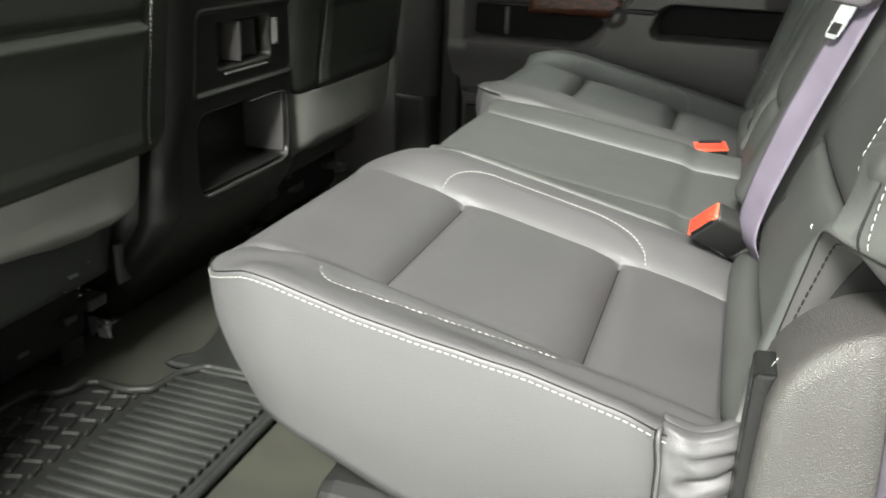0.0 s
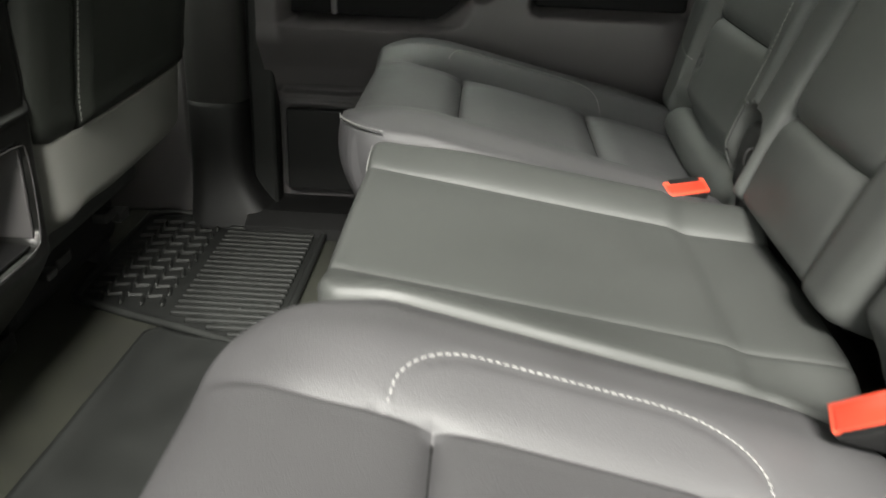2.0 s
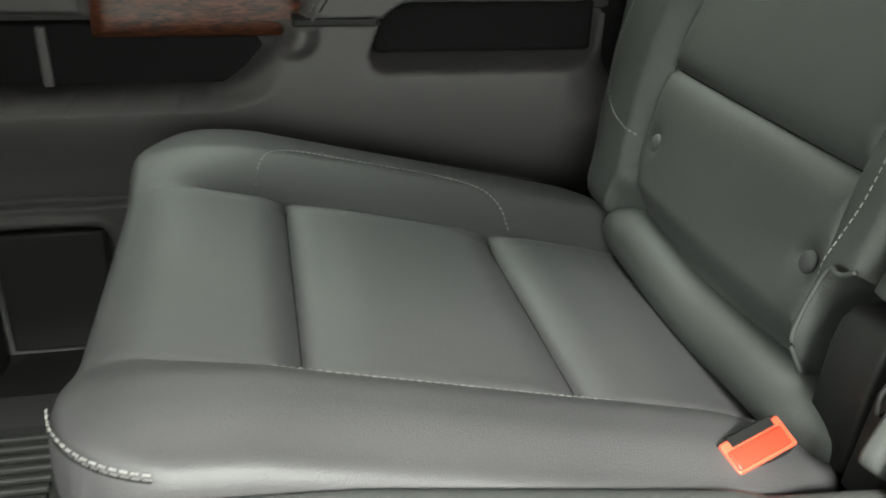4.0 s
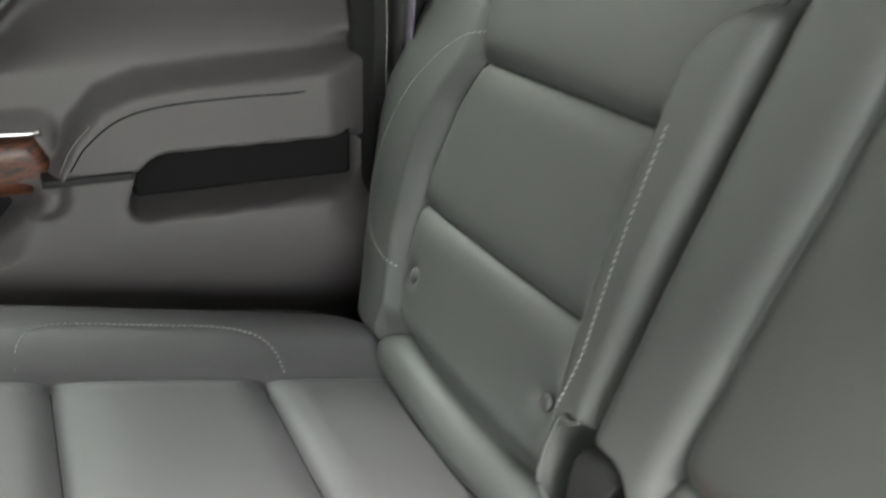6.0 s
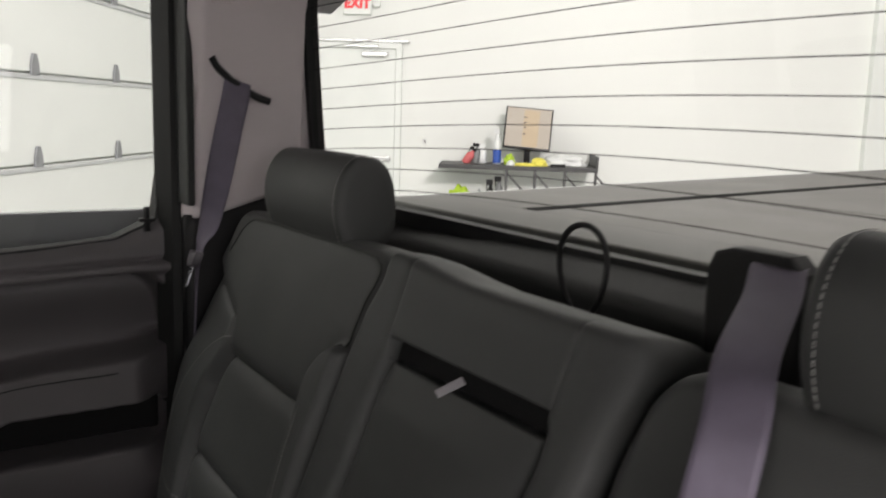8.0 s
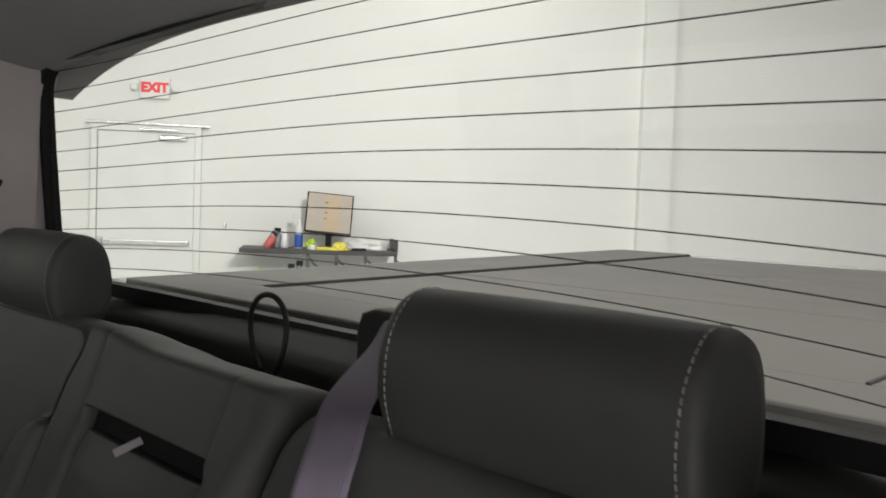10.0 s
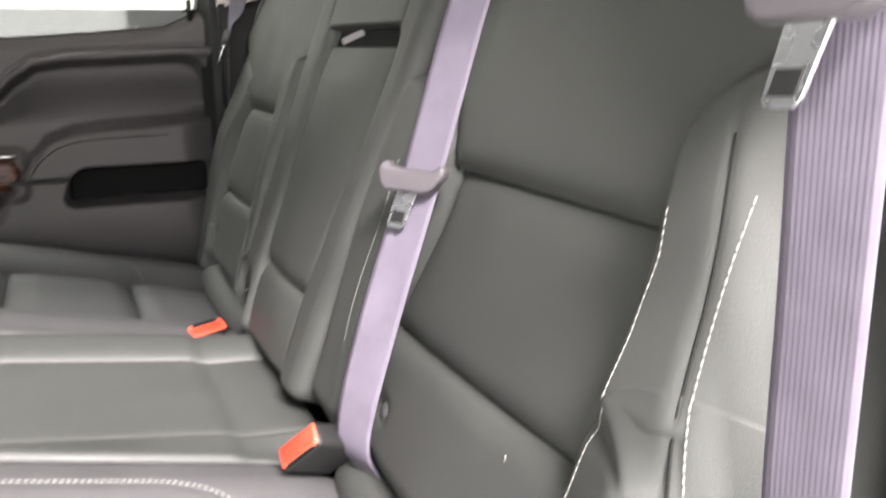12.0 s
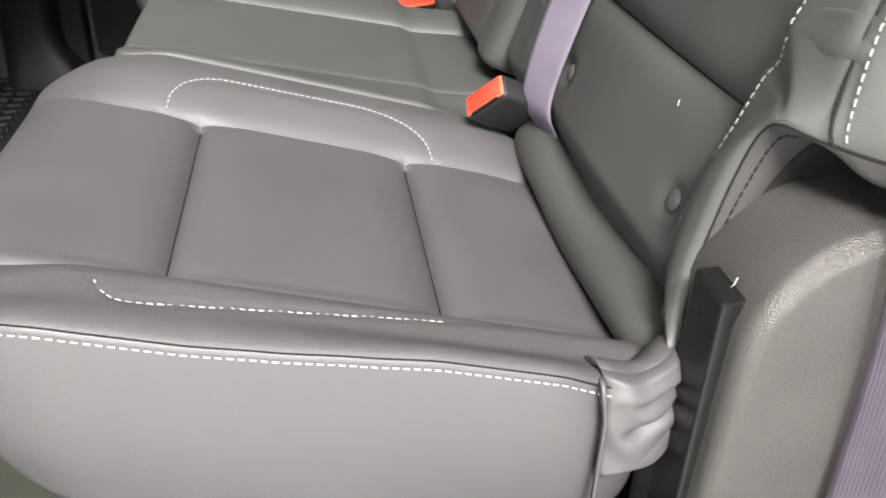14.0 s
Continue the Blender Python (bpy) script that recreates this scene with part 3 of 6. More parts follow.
def outer_back(ax, z, side=1):
    """How far the padding stands out in front of the back's plane."""
    over = z - shoulder(ax, side)
    pin, pout = along(z, INNER[side]), along(min(z, 0.705), EDGE[side])
    low = ss(0.022, -0.018, over) if side > 0 and ax > 0.48 else ss(0.010, -0.010, over)
    bolster = max(ss(pin + 0.002, pin - 0.030, ax), ss(pout - 0.002, pout + 0.026, ax))
    high = 0.022 if side > 0 and ax > 0.48 else 0.031
    high *= 1 - 0.5 * ss(0.62, 0.75, z) * (side > 0 and ax > 0.48)
    d = high * low * bolster * (0.52 + 0.48 * ss(0.38, 0.66, z)) + 0.012 * (1 - low)
    inside = ss(pin - 0.006, pin + 0.005, ax) * ss(pout + 0.006, pout - 0.005, ax)
    across = (ax - pin) / (pout - pin)
    d += inside * low * 0.007 * math.sin(math.pi * min(1.0, max(0.0, across))) ** 0.5
    crease = inside * max(dent(z - PAD_LOW, 0.010), dent(z - PAD_TOP, 0.010))
    below = ss(0.715, 0.700, z)
    crease = max(crease, 0.62 * below * dent(ax - pin, 0.007), 0.62 * below * dent(ax - pout, 0.007), 0.48 * (1 - inside) * dent(over, 0.008))
    d -= 0.015 * crease
    wide = OUTER[side]
    d -= 0.030 * max(0.0, (ax - wide + 0.085) / 0.085) ** 2 * low
    d -= 0.024 * ss(0.428, 0.392, z) * ss(0.66, 0.63, ax)
    for a, h in BUTTONS[side]:
        d -= 0.008 * bump(ax, a, 0.012) * bump(z, h, 0.012)
    return d


OUTER = {1: 0.846, -1: 0.812}
BUTTONS = {1: ((0.347, 0.466), (0.620, 0.468)), -1: ((0.324, 0.462), (0.601, 0.459))}


def cut_side(ax, z, side=1):
    """The back's outer edge draws in towards its foot, over the wheel housing, and towards its top."""
    wide = OUTER[side]
    ax = min(ax, wide + 0.02)
    if side > 0:
        reach = along(z, ((0.36, 0.715), (0.41, 0.748), (0.47, 0.786), (0.54, 0.816), (0.60, 0.838), (0.65, 0.846), (0.72, 0.834), (0.81, 0.792), (0.88, 0.760), (0.93, 0.748)))
        out = ax + max(0.0, ax - 0.645) / (wide - 0.645) * (reach - wide)
        return out + (far_split(z) - 0.215) * ss(0.33, 0.225, ax)
    out = ax - max(0.0, ax - 0.655) / (wide - 0.655) * (wide - 0.682) * ss(0.605, 0.565, z)
    out += (near_split(z) - 0.215) * (1 - min(1.0, max(0.0, (ax - 0.222) / 0.115)))
    return out - max(0.0, ax - 0.60) / (wide - 0.60) * (wide - 0.752) * ss(0.66, 0.89, z)


def uncut(x, z, side):
    """The place in the back's own plan that ends up at the distance x from the middle."""
    lo, hi = 0.15, 0.84
    for _ in range(30):
        mid = (lo + hi) / 2
        lo, hi = (mid, hi) if cut_side(mid, z, side) < x else (lo, mid)
    return lo


def back_block(fn, x0, x1, z0, z1, thick, n, corner=0.05, roll=0.022, mirror=1, lean=back_line, fine=((), ())):
    """A padded back over a rounded outline in x and z: front by fn, sides going back by thick."""
    def top(x, z):
        return fn(x, z)
    v, f = pad(x0, x1, z0, z1, top, -thick, n=n, corner=corner, roll=roll, tuck=0.0, side=0.006, rows=8, fine=fine)
    out = [(mirror * (cut_side(x, z, mirror) if x0 > 0 else x), lean(z) + 0.94 * d, z + 0.31 * d) for x, z, d in v]
    return out, [q[::-1] for q in f] if mirror > 0 else f


def on_back(fn, line, mirror, lift=0.0005):
    pts, nrm = [], []
    slope = Vector((0, 0.94, 0.31))
    for ax, z in line:
        e = 0.002
        gx, gz = (fn(ax + e, z) - fn(ax - e, z)) / (2 * e), (fn(ax, z + e) - fn(ax, z - e)) / (2 * e)
        d = fn(ax, z)
        n = (slope - Vector((gx * mirror, 0, 0)) - Vector((0, -0.31, 0.94)) * gz).normalized()
        pts.append(Vector((mirror * cut_side(ax, z, mirror), back_line(z) + 0.94 * d, z + 0.31 * d)) + n * lift)
        nrm.append(n)
    return pts, nrm


def button(ax, z, side, parent):
    d = outer_back(ax, z, side)
    c = Vector((side * ax, back_line(z) + 0.94 * d, z + 0.31 * d))
    bm = bmesh.new()
    bmesh.ops.create_uvsphere(bm, u_segments=16, v_segments=8, radius=0.0095)
    moved(bm, Matrix.Translation(c + Vector((0, 0.0030, 0.001))) @ Matrix.Rotation(-math.radians(72), 4, "X") @ Matrix.Diagonal((1, 1, 0.42, 1)))
    adopt(part("button", bm, LEATHER2, None, "leather covered button", True), parent)


def near_back(ax, z):
    """The back by the open door; a sewn flange finishes its outer bolster over the wheel housing."""
    d = outer_back(ax, z, -1)
    low = ss(0.600, 0.550, z) * ss(0.622, 0.650, ax)
    d -= 0.0026 * dent(ax - 0.7267 + 0.05 * (z - 0.622), 0.005) * ss(0.60, 0.615, z) * ss(0.80, 0.76, z)
    d -= 0.042 * ss(0.715, 0.80, ax) * ss(0.552, 0.60, z) * ss(0.82, 0.72, z)
    return d + (-0.012 - d) * low


# The arch over the wheel housing: place from the middle, height, padding, depth of its lining.
ARCH = ((0.704, 0.396, 0.006, 0.003), (0.693, 0.420, 0.013, 0.007), (0.687, 0.455, 0.020, 0.014), (0.687, 0.490, 0.026, 0.021), (0.691, 0.523, 0.032, 0.029),
        (0.700, 0.545, 0.037, 0.035), (0.713, 0.555, 0.038, 0.036), (0.728, 0.557, 0.028, 0.028), (0.744, 0.559, 0.012, 0.018), (0.764, 0.563, -0.004, 0.012), (0.790, 0.568, -0.020, 0.009))
SEWN = ((0.701, 0.396, 0.002), (0.672, 0.407, 0.003), (0.648, 0.426, 0.004), (0.634, 0.458, 0.006), (0.636, 0.490, 0.009), (0.642, 0.530, 0.013), (0.654, 0.578, 0.020), (0.684, 0.612, 0.030), (0.733, 0.622, 0.020), (0.764, 0.622, 0.0), (0.790, 0.622, -0.026))


def arch_row(marks, u):
    """A row of marks at the share u of their count, gliding from one to the next."""
    k = u * (len(marks) - 1)
    i = min(len(marks) - 2, int(k))
    p = [marks[max(0, min(len(marks) - 1, i + j))] for j in (-1, 0, 1, 2)]
    f = k - i
    return [0.5 * (2 * b + (c - a) * f + (2 * a - 5 * b + 4 * c - d) * f * f + (3 * b - a - 3 * c + d) * f ** 3) for a, b, c, d in zip(*p)]


def on_arch(x, z, d):
    return (-x, back_line(z) + 0.94 * d, z + 0.31 * d)


def flange(u, w):
    """The outer bolster between its seam (w 1) and the arch's edge (w 0)."""
    ax, az, ad, _ = arch_row(ARCH, u)
    bx, bz, bd = arch_row(SEWN, u)
    bd += (near_back(uncut(bx, bz, -1), bz) + 0.0006 - bd) * ss(0.57, 0.67, u)
    x, z = ax + (bx - ax) * w, az + (bz - az) * w
    leg = 1 - ss(0.40, 0.58, u)
    panel = ss(0.70, 0.80, u)
    d = ad + (bd - ad) * (w + 0.6 * (1 - leg) * w * (1 - w))
    d += math.sin(math.pi * w) * (0.008 * leg - 0.002 * (1 - leg) * (1 - panel))
    d -= 0.005 * max(0.0, 1 - w / 0.16) ** 2 * (1 - 0.5 * panel)
    d -= 0.0026 * dent(x - 0.7298 + 0.05 * (z - 0.559), 0.005) * ss(0.66, 0.74, u) * min(1.0, 3 * w)
    return on_arch(x, z, d)


def arch_lining(u, v):
    """The grey lining folded back from the arch's edge."""
    ax, az, ad, deep = arch_row(ARCH, u)
    side = ss(0.35, 0.60, u)
    k = 0.0035 * math.sin(math.pi * v) ** 0.7 + 0.010 * math.sin(math.pi / 2 * v) * ss(0.70, 0.85, u)
    return on_arch(ax + k * (1 - side), az - k * side, ad - 0.004 - deep * v)


def bolster_flange(parent):
    v, f = sheet(flange, 170, 40)
    v, f = solid(v, f, (0, -0.004, -0.0012))
    adopt(obj("outer_bolster", v, f, LEATHER, None, "leather bolster edge arched over the wheel housing"), parent)
    v, f = sheet(arch_lining, 120, 12)
    v, f = solid(v, f, (0, -0.0015, 0.002))
    adopt(obj("flap_lining", v, f, LINING, None, "grey folded lining of the back's cut-out"), parent)
    # Added black sheet that keeps the hollow behind the arch dark.
    v, f = sheet(lambda u, w: tuple(Vector(arch_lining(u, 0.96)) + Vector((0, -0.055, -0.004)) * w + Vector((0, 0, -0.002))), 60, 6)
    v, f = solid(v, f, (0, 0, 0.002))
    adopt(obj("cavity_shade", v, f, SEAMSHADE, None, "black sheet painting the shade behind the cut-out"), parent)
    edge = [Vector(arch_lining(k / 99, 0.02)) for k in range(100)]
    adopt(part("edge_seam", tube(edge, 0.0007, 6), SEAMSHADE), parent)
    pts = [Vector(arch_lining(0.03 + 0.62 * k / 79, 0.34)) for k in range(80)]
    nrm = [Vector((-(1 - 0.8 * ss(0.4, 0.9, k / 79)), 0.35, -0.3 - 0.6 * ss(0.4, 0.9, k / 79))).normalized() for k in range(80)]
    adopt(part("flap_stitching", stitches([p + 0.0008 * n for p, n in zip(pts, nrm)], nrm, 0.0065, 0.0042, 0.0006), SEAMSHADE, None, "dark stitching"), parent)
    pts = [Vector(flange(0.295 + 0.355 * k / 40, 0.92)) + Vector((-0.0003, 0.0007, 0.0002)) for k in range(41)]
    adopt(part("bolster_stitching", stitches(pts, [Vector((0.05, 0.94, 0.31))] * 41, 0.0066, 0.0042, 0.0006), THREAD, None, "white stitching"), parent)
    adopt(part("seam", tube([Vector(flange(0.763 + 0.020 * w / 20, w / 20)) + Vector((0, 0.0004, 0)) for w in range(21)], 0.0011, 6), SEAMSHADE), parent)
    pts = [Vector(flange(0.800, w / 20)) + Vector((-0.0002, 0.0006, 0.0002)) for w in range(1, 21)]
    adopt(part("bolster_stitching", stitches(pts, [Vector((-0.25, 0.92, 0.3))] * 20, 0.0066, 0.0042, 0.0006), THREAD, None, "white stitching"), parent)


def seam(fn, line, side, parent, mat=SEAMSHADE):
    """The dark thread line at the bottom of a seam."""
    pts, nrm = on_back(fn, line, side, 0.0002)
    adopt(part("seam", tube(pts, 0.0012, 6), mat), parent)


def hinge_gap(ax, z):
    """The single back's lower inner corner is cut open round its hinge."""
    return rounded(ax, z, 0.10, 0.285, 0.20, 0.480, 0.004, 0.03)


def single_back(ax, z):
    return outer_back(ax, z) - 0.075 * hinge_gap(ax, z)


def outer_backrest(side, parent):
    fn = single_back if side > 0 else near_back
    v, f = back_block(fn, 0.222, OUTER[side], 0.375, 0.925 if side > 0 else 0.910, 0.105, (150, 150), corner=0.050, roll=0.020, mirror=side,
                      fine=([0.334, 0.640, 0.655, 0.283] if side > 0 else [0.322, 0.640, 0.655, 0.731], [0.486, PAD_LOW, PAD_TOP] if side > 0 else [PAD_LOW, PAD_TOP]))
    adopt(obj("backrest", v, f, LEATHER), parent)
    for z in (PAD_LOW, PAD_TOP):
        a, b = along(z, INNER[side]) + 0.004, along(z, EDGE[side]) - 0.004
        seam(fn, [(a + (b - a) * k / 30, z) for k in range(31)], side, parent)
    for marks in (INNER[side], EDGE[side]):
        seam(fn, [(along(z, marks), z) for z in [0.44 + 0.262 * q / 40 for q in range(41)]], side, parent)
    a, b = (0.328, 0.622) if side > 0 else (0.335, 0.652)
    seam(fn, [(ax, shoulder(ax, side)) for ax in [a - (a - 0.24) * (q / 30) ** 2 for q in range(1, 31)]], side, parent)
    seam(fn, [(ax, shoulder(ax, side)) for ax in [b + (0.80 - b if side > 0 else 0.12) * (q / 30) ** 2 for q in range(1, 31)]], side, parent)
    # Piped edge round the head panel's top.
    if side > 0:
        top = [(0.234, 0.800), (0.234, 0.850), (0.236, 0.890), (0.250, 0.909), (0.29, 0.914), (0.49, 0.913), (0.66, 0.912), (0.73, 0.905), (0.775, 0.885), (0.800, 0.850)]
    else:
        top = [(0.60, 0.900), (0.66, 0.899), (0.715, 0.893), (0.755, 0.878), (0.785, 0.852), (0.800, 0.815)]
    seam(fn, [(p.x, p.z) for p in smooth_line([(a, 0, z) for a, z in top], 8)], side, parent, SOFTBACK)
    if side < 0:
        seam(fn, [(0.7267 - 0.007 * k / 40, 0.622 + 0.140 * k / 40) for k in range(41)], side, parent)
    for ax, z in BUTTONS[side]:
        button(ax, z, side, parent)
    if side > 0:
        lines = [[(0.300 + 0.014 * ss(0.54, 0.45, z), z) for z in [0.450 + 0.262 * k / 60 for k in range(61)]],
                 [(p.x, p.z) for p in smooth_line([(a, 0, z) for a, z in ((0.636, 0.730), (0.667, 0.716), (0.704, 0.688), (0.740, 0.634), (0.760, 0.565), (0.750, 0.503), (0.712, 0.473), (0.655, 0.463))], 10)]]
    else:
        lines = [[(0.254 - 0.028 * ss(0.66, 0.52, z), z) for z in [0.500 + 0.20 * k / 40 for k in range(41)]],
                 [(along(z, ((0.575, 0.661), (0.594, 0.667), (0.646, 0.677), (0.687, 0.680), (0.716, 0.674))), z) for z in [0.600 + 0.116 * k / 40 for k in range(41)]],
                 [(0.7335 - 0.004 * k / 40, 0.622 + 0.115 * k / 40) for k in range(41)]]
    for line in lines:
        line = [(uncut(x, z, side), z) for x, z in line]
        adopt(part("bolster_stitching", stitches(*on_back(fn, line, side), 0.0066, 0.0042, 0.0006), THREAD, None, "white stitching"), parent)
    if side < 0:
        bolster_flange(parent)


def mid_back(x, z):
    """The middle back: an armrest panel in a frame, with an open slot over it."""
    ax = x if x > 0 else 0.014 - x
    slot = ss(0.149, 0.143, ax)
    panel = slot * ss(0.826, 0.818, z)
    d = 0.026 - panel * 0.009
    d -= slot * 0.080 * ss(0.811, 0.817, z) * ss(0.838, 0.832, z)
    d -= 0.012 * dent(ax - 0.146, 0.006) * ss(0.835, 0.815, z)
    d -= slot * 0.014 * dent(z - 0.500, 0.010)
    d += panel * 0.010 * math.sin(math.pi * min(1.0, max(0.0, (0.160 - ax) / 0.320))) * ss(0.39, 0.46, z) * ss(0.818, 0.76, z)
    d -= 0.003 * dent(ax - 0.150, 0.004) * ss(0.82, 0.85, z)
    d -= 0.005 * max(0.0, (ax - 0.195) / 0.020) ** 2
    d -= 0.070 * rounded(x, z, 0.162, 0.30, 0.20, 0.478, 0.006, 0.03)
    return d


def mid_place(x, z):
    """Where a line of the middle back's plan runs: the armrest and both splits lean over towards the far side."""
    knots = ((-0.215, -near_split(z)), (-0.132, along(z, ((0.45, -0.044), (0.50, -0.046), (0.60, -0.072), (0.73, -0.116), (0.80, -0.132)))),
             (0.146, along(z, ((0.50, 0.188), (0.59, 0.178), (0.63, 0.173), (0.72, 0.162), (0.783, 0.157), (0.815, 0.147)))), (0.215, far_split(z)))
    for (a, p), (b, q) in zip(knots, knots[1:]):
        if x <= b or b == 0.215:
            return p + (q - p) * (x - a) / (b - a)


wide_back = thing("bench_backrest", "black leather rear seat back with fold-down middle armrest", "seat back", (-0.3, -0.15, 0.36))
outer_backrest(-1, wide_back)
v, f = back_block(lambda x, z: mid_back(x, z), -0.2150, 0.2150, 0.39, 0.928, 0.10, (100, 120), corner=0.02, roll=0.013, fine=([-0.132, 0.146, 0.164], [0.478, 0.500, 0.814, 0.835]))
v = [(mid_place(x, z), y, z - 0.011 * ss(0.175, 0.03, x) * ss(0.85, 0.92, z)) for x, y, z in v]
adopt(obj("center_back", v, f, LEATHER, None, "leather middle back with armrest panel"), wide_back)
# A black block stands in for the dark inside the slot.
shade_outline = [(back_line(z) + 0.94 * d, z + 0.31 * d) for d, z in ((0.006, 0.8150), (0.006, 0.8350), (-0.050, 0.8350), (-0.050, 0.8150))]
adopt(part("slot_shade", prism(shade_outline, "x", -0.131, 0.1465), SEAMSHADE, None, "black block painting the shade in the armrest slot"), wide_back)
narrow_back = thing("single_backrest", "black leather single rear seat back with white stitching", "seat back", (0.48, -0.15, 0.36))
outer_backrest(1, narrow_back)


# Piped edge of the hinge opening, and the hinge cover in it.
piped = [(0.272, 0.400), (0.283, 0.420), (0.286, 0.440), (0.284, 0.458), (0.278, 0.473), (0.266, 0.480), (0.250, 0.479), (0.238, 0.481), (0.228, 0.487)]
adopt(part("hinge_piping", tube([p + Vector((0, 0.002, 0)) for p in smooth_line([(cut_side(ax, z), back_line(z) + 0.94 * outer_back(ax, z), z + 0.31 * outer_back(ax, z)) for ax, z in piped], 6)], 0.0020, 8), LEATHER, None, "piped leather edge", True), narrow_back)
hinge = thing("hinge_cover", "black plastic hinge cover in the gap between two seat backs", "hinge cover", (0.235, -0.03, 0.36))
adopt(part("shell", prism([(-0.080, 0.36), (-0.018, 0.36), (-0.022, 0.440), (-0.026, 0.458), (-0.036, 0.468), (-0.080, 0.470)], "x", 0.230, 0.279, 0.004, 3), BLACK, None, "", True), hinge)
adopt(part("shell", prism([(-0.085, 0.36), (-0.014, 0.36), (-0.022, 0.432), (-0.030, 0.448), (-0.044, 0.455), (-0.085, 0.457)], "x", 0.196, 0.226, 0.004, 3), BLACK, None, "", True), hinge)
# Added ring that stands in for the dark slit in the middle back's lip.
adopt(part("loop", tube([Vector((0.205, -0.012 + 0.006 * math.cos(a), 0.442 + 0.012 * math.sin(a))) for a in [2 * math.pi * i / 20 for i in range(20)]], 0.0018, 8, True), BLACK, None, "black ring standing in for a slit in the middle back", True), hinge)


def pull_strap():
    pts = smooth_line([(-0.0035, -0.142, 0.8350), (-0.001, -0.131, 0.8305), (0.002, -0.122, 0.8262), (0.004, -0.115, 0.8230)], 6)
    v, f, uv = ribbon(pts, [(0.60, 0.25, 0.75)] * len(pts), 0.009, 0.0022)
    ob = obj("pull_strap", v, f, material("grey_strap", (0.20, 0.19, 0.20), 0.6), None, uvs=uv)
    tagged(ob, "short grey fabric pull strap in the armrest slot", "strap")


pull_strap()


def headrest(side):
    centre = 0.492 if side > 0 else 0.483
    t = thing("headrest", "black leather headrest with white stitched end panels", "headrest", (side * centre, -0.21, 0.88), "rear headrests")
    front = [(-0.186, 0.902), (-0.174, 0.945), (-0.178, 0.990), (-0.200, 1.022), (-0.232, 1.027), (-0.258, 1.006), (-0.268, 0.960), (-0.262, 0.912), (-0.235, 0.893), (-0.204, 0.890)]
    half, rise_by = (0.138, 0.009) if side > 0 else (0.143, 0.0)
    loop = smooth_line([(0, y, z + rise_by) for y, z in front + front[:1]], 6)[:-1]
    cy, cz = -0.222, 0.960 + rise_by
    n = len(loop)

    def fn(u, v):
        k = int(round(u * n)) % n
        a = abs(2 * v - 1)
        e = max(0.0, (a - 0.915) / 0.085)
        shrink = math.sqrt(max(0.0, 1 - e ** 2.2)) * 0.30 + 0.70 if v not in (0, 1) else 0.70
        groove = 1 - 0.018 * bump(a, 0.915, 0.012)
        w = half * math.copysign(min(a, 1), 2 * v - 1)
        if e > 0:
            w = math.copysign(half * 0.915 + half * 0.085 * math.sin(e * math.pi / 2), 2 * v - 1)
        p = loop[k]
        crown = 1 - 0.03 * (2 * v - 1) ** 2
        return (side * centre + w, cy + (p.y - cy) * shrink * groove * crown, cz + (p.z - cz) * shrink * groove * crown)
    v, f = sheet(fn, n, 61, wrap=True)
    f += [tuple(range(n))[::-1], tuple(range(60 * n, 61 * n))]
    adopt(obj("pad", v, f, LEATHER), t)
    for end in (-1, 1):
        x = side * centre + end * half * 0.900
        pts = [Vector((x, cy + (p.y - cy) * 0.984, cz + (p.z - cz) * 0.984)) for p in loop]
        nrm = [Vector((0, p.y - cy, p.z - cz)).normalized() for p in loop]
        adopt(part("end_stitching", stitches(pts + pts[:1], nrm + nrm[:1], 0.0064, 0.0042, 0.0008), THREAD, None, "white stitching"), t)
    for dx in (-0.07, 0.07):
        adopt(part("post", tube([(side * centre + dx, -0.235, 0.84), (side * centre + dx, -0.232, 0.91)], 0.006, 12), STEEL, None, "steel post", True), t)


headrest(-1)
headrest(1)

# ---- belts ----


def tongue(parent, place, ax, dn, nrm, scale=1.0):
    """A belt's latch plate: moulded head on the strap and a steel blade below it."""
    ax, dn, nrm = Vector(ax).normalized(), Vector(dn).normalized(), Vector(nrm).normalized()
    m = Matrix(((ax.x, dn.x, nrm.x, place[0]), (ax.y, dn.y, nrm.y, place[1]), (ax.z, dn.z, nrm.z, place[2]), (0, 0, 0, 1)))
    outline = [(-0.037, -0.005), (-0.035, -0.012), (-0.029, -0.014), (-0.0235, -0.0085), (0.0235, -0.0085), (0.029, -0.014), (0.035, -0.012), (0.037, -0.005), (0.029, 0.010), (0.021, 0.015), (-0.021, 0.015), (-0.029, 0.010)]
    head = adopt(part("tongue", moved(prism([(a * scale, b * scale) for a, b in outline], "z", -0.006, 0.008, 0.0034, 4), m), GREYPLASTIC, None, "mauve-grey plastic belt tongue", True), parent)
    blade = [(-0.0115, 0.010), (0.0115, 0.010), (0.0100, 0.047), (0.007, 0.051), (-0.007, 0.051), (-0.0100, 0.047)]
    for name, bm, mat, label in (
            ("blade", prism([(a * scale, b * scale) for a, b in blade], "z", -0.0005, 0.0020, 0.0005, 1), STEEL, "bright steel blade"),
            ("blade_slot", box(-0.0070, 0.0070, 0.034, 0.046, 0.0012, 0.0028, 0.0005, 1), BLACK, "dark slot in the blade")):
        ob = part(name, moved(bm, m), mat, None, label)
        ob.parent = head
    return head


def belt(label, points, sides, width=0.047, n=10):
    t = thing("seat_belt", label, "seat belt", points[-1], "rear seat belts")
    v, f, uv = ribbon(smooth_line(points, n), smooth_line(sides, n), width)
    adopt(obj("webbing", v, f, WEBBING, None, uvs=uv), t)
    return t


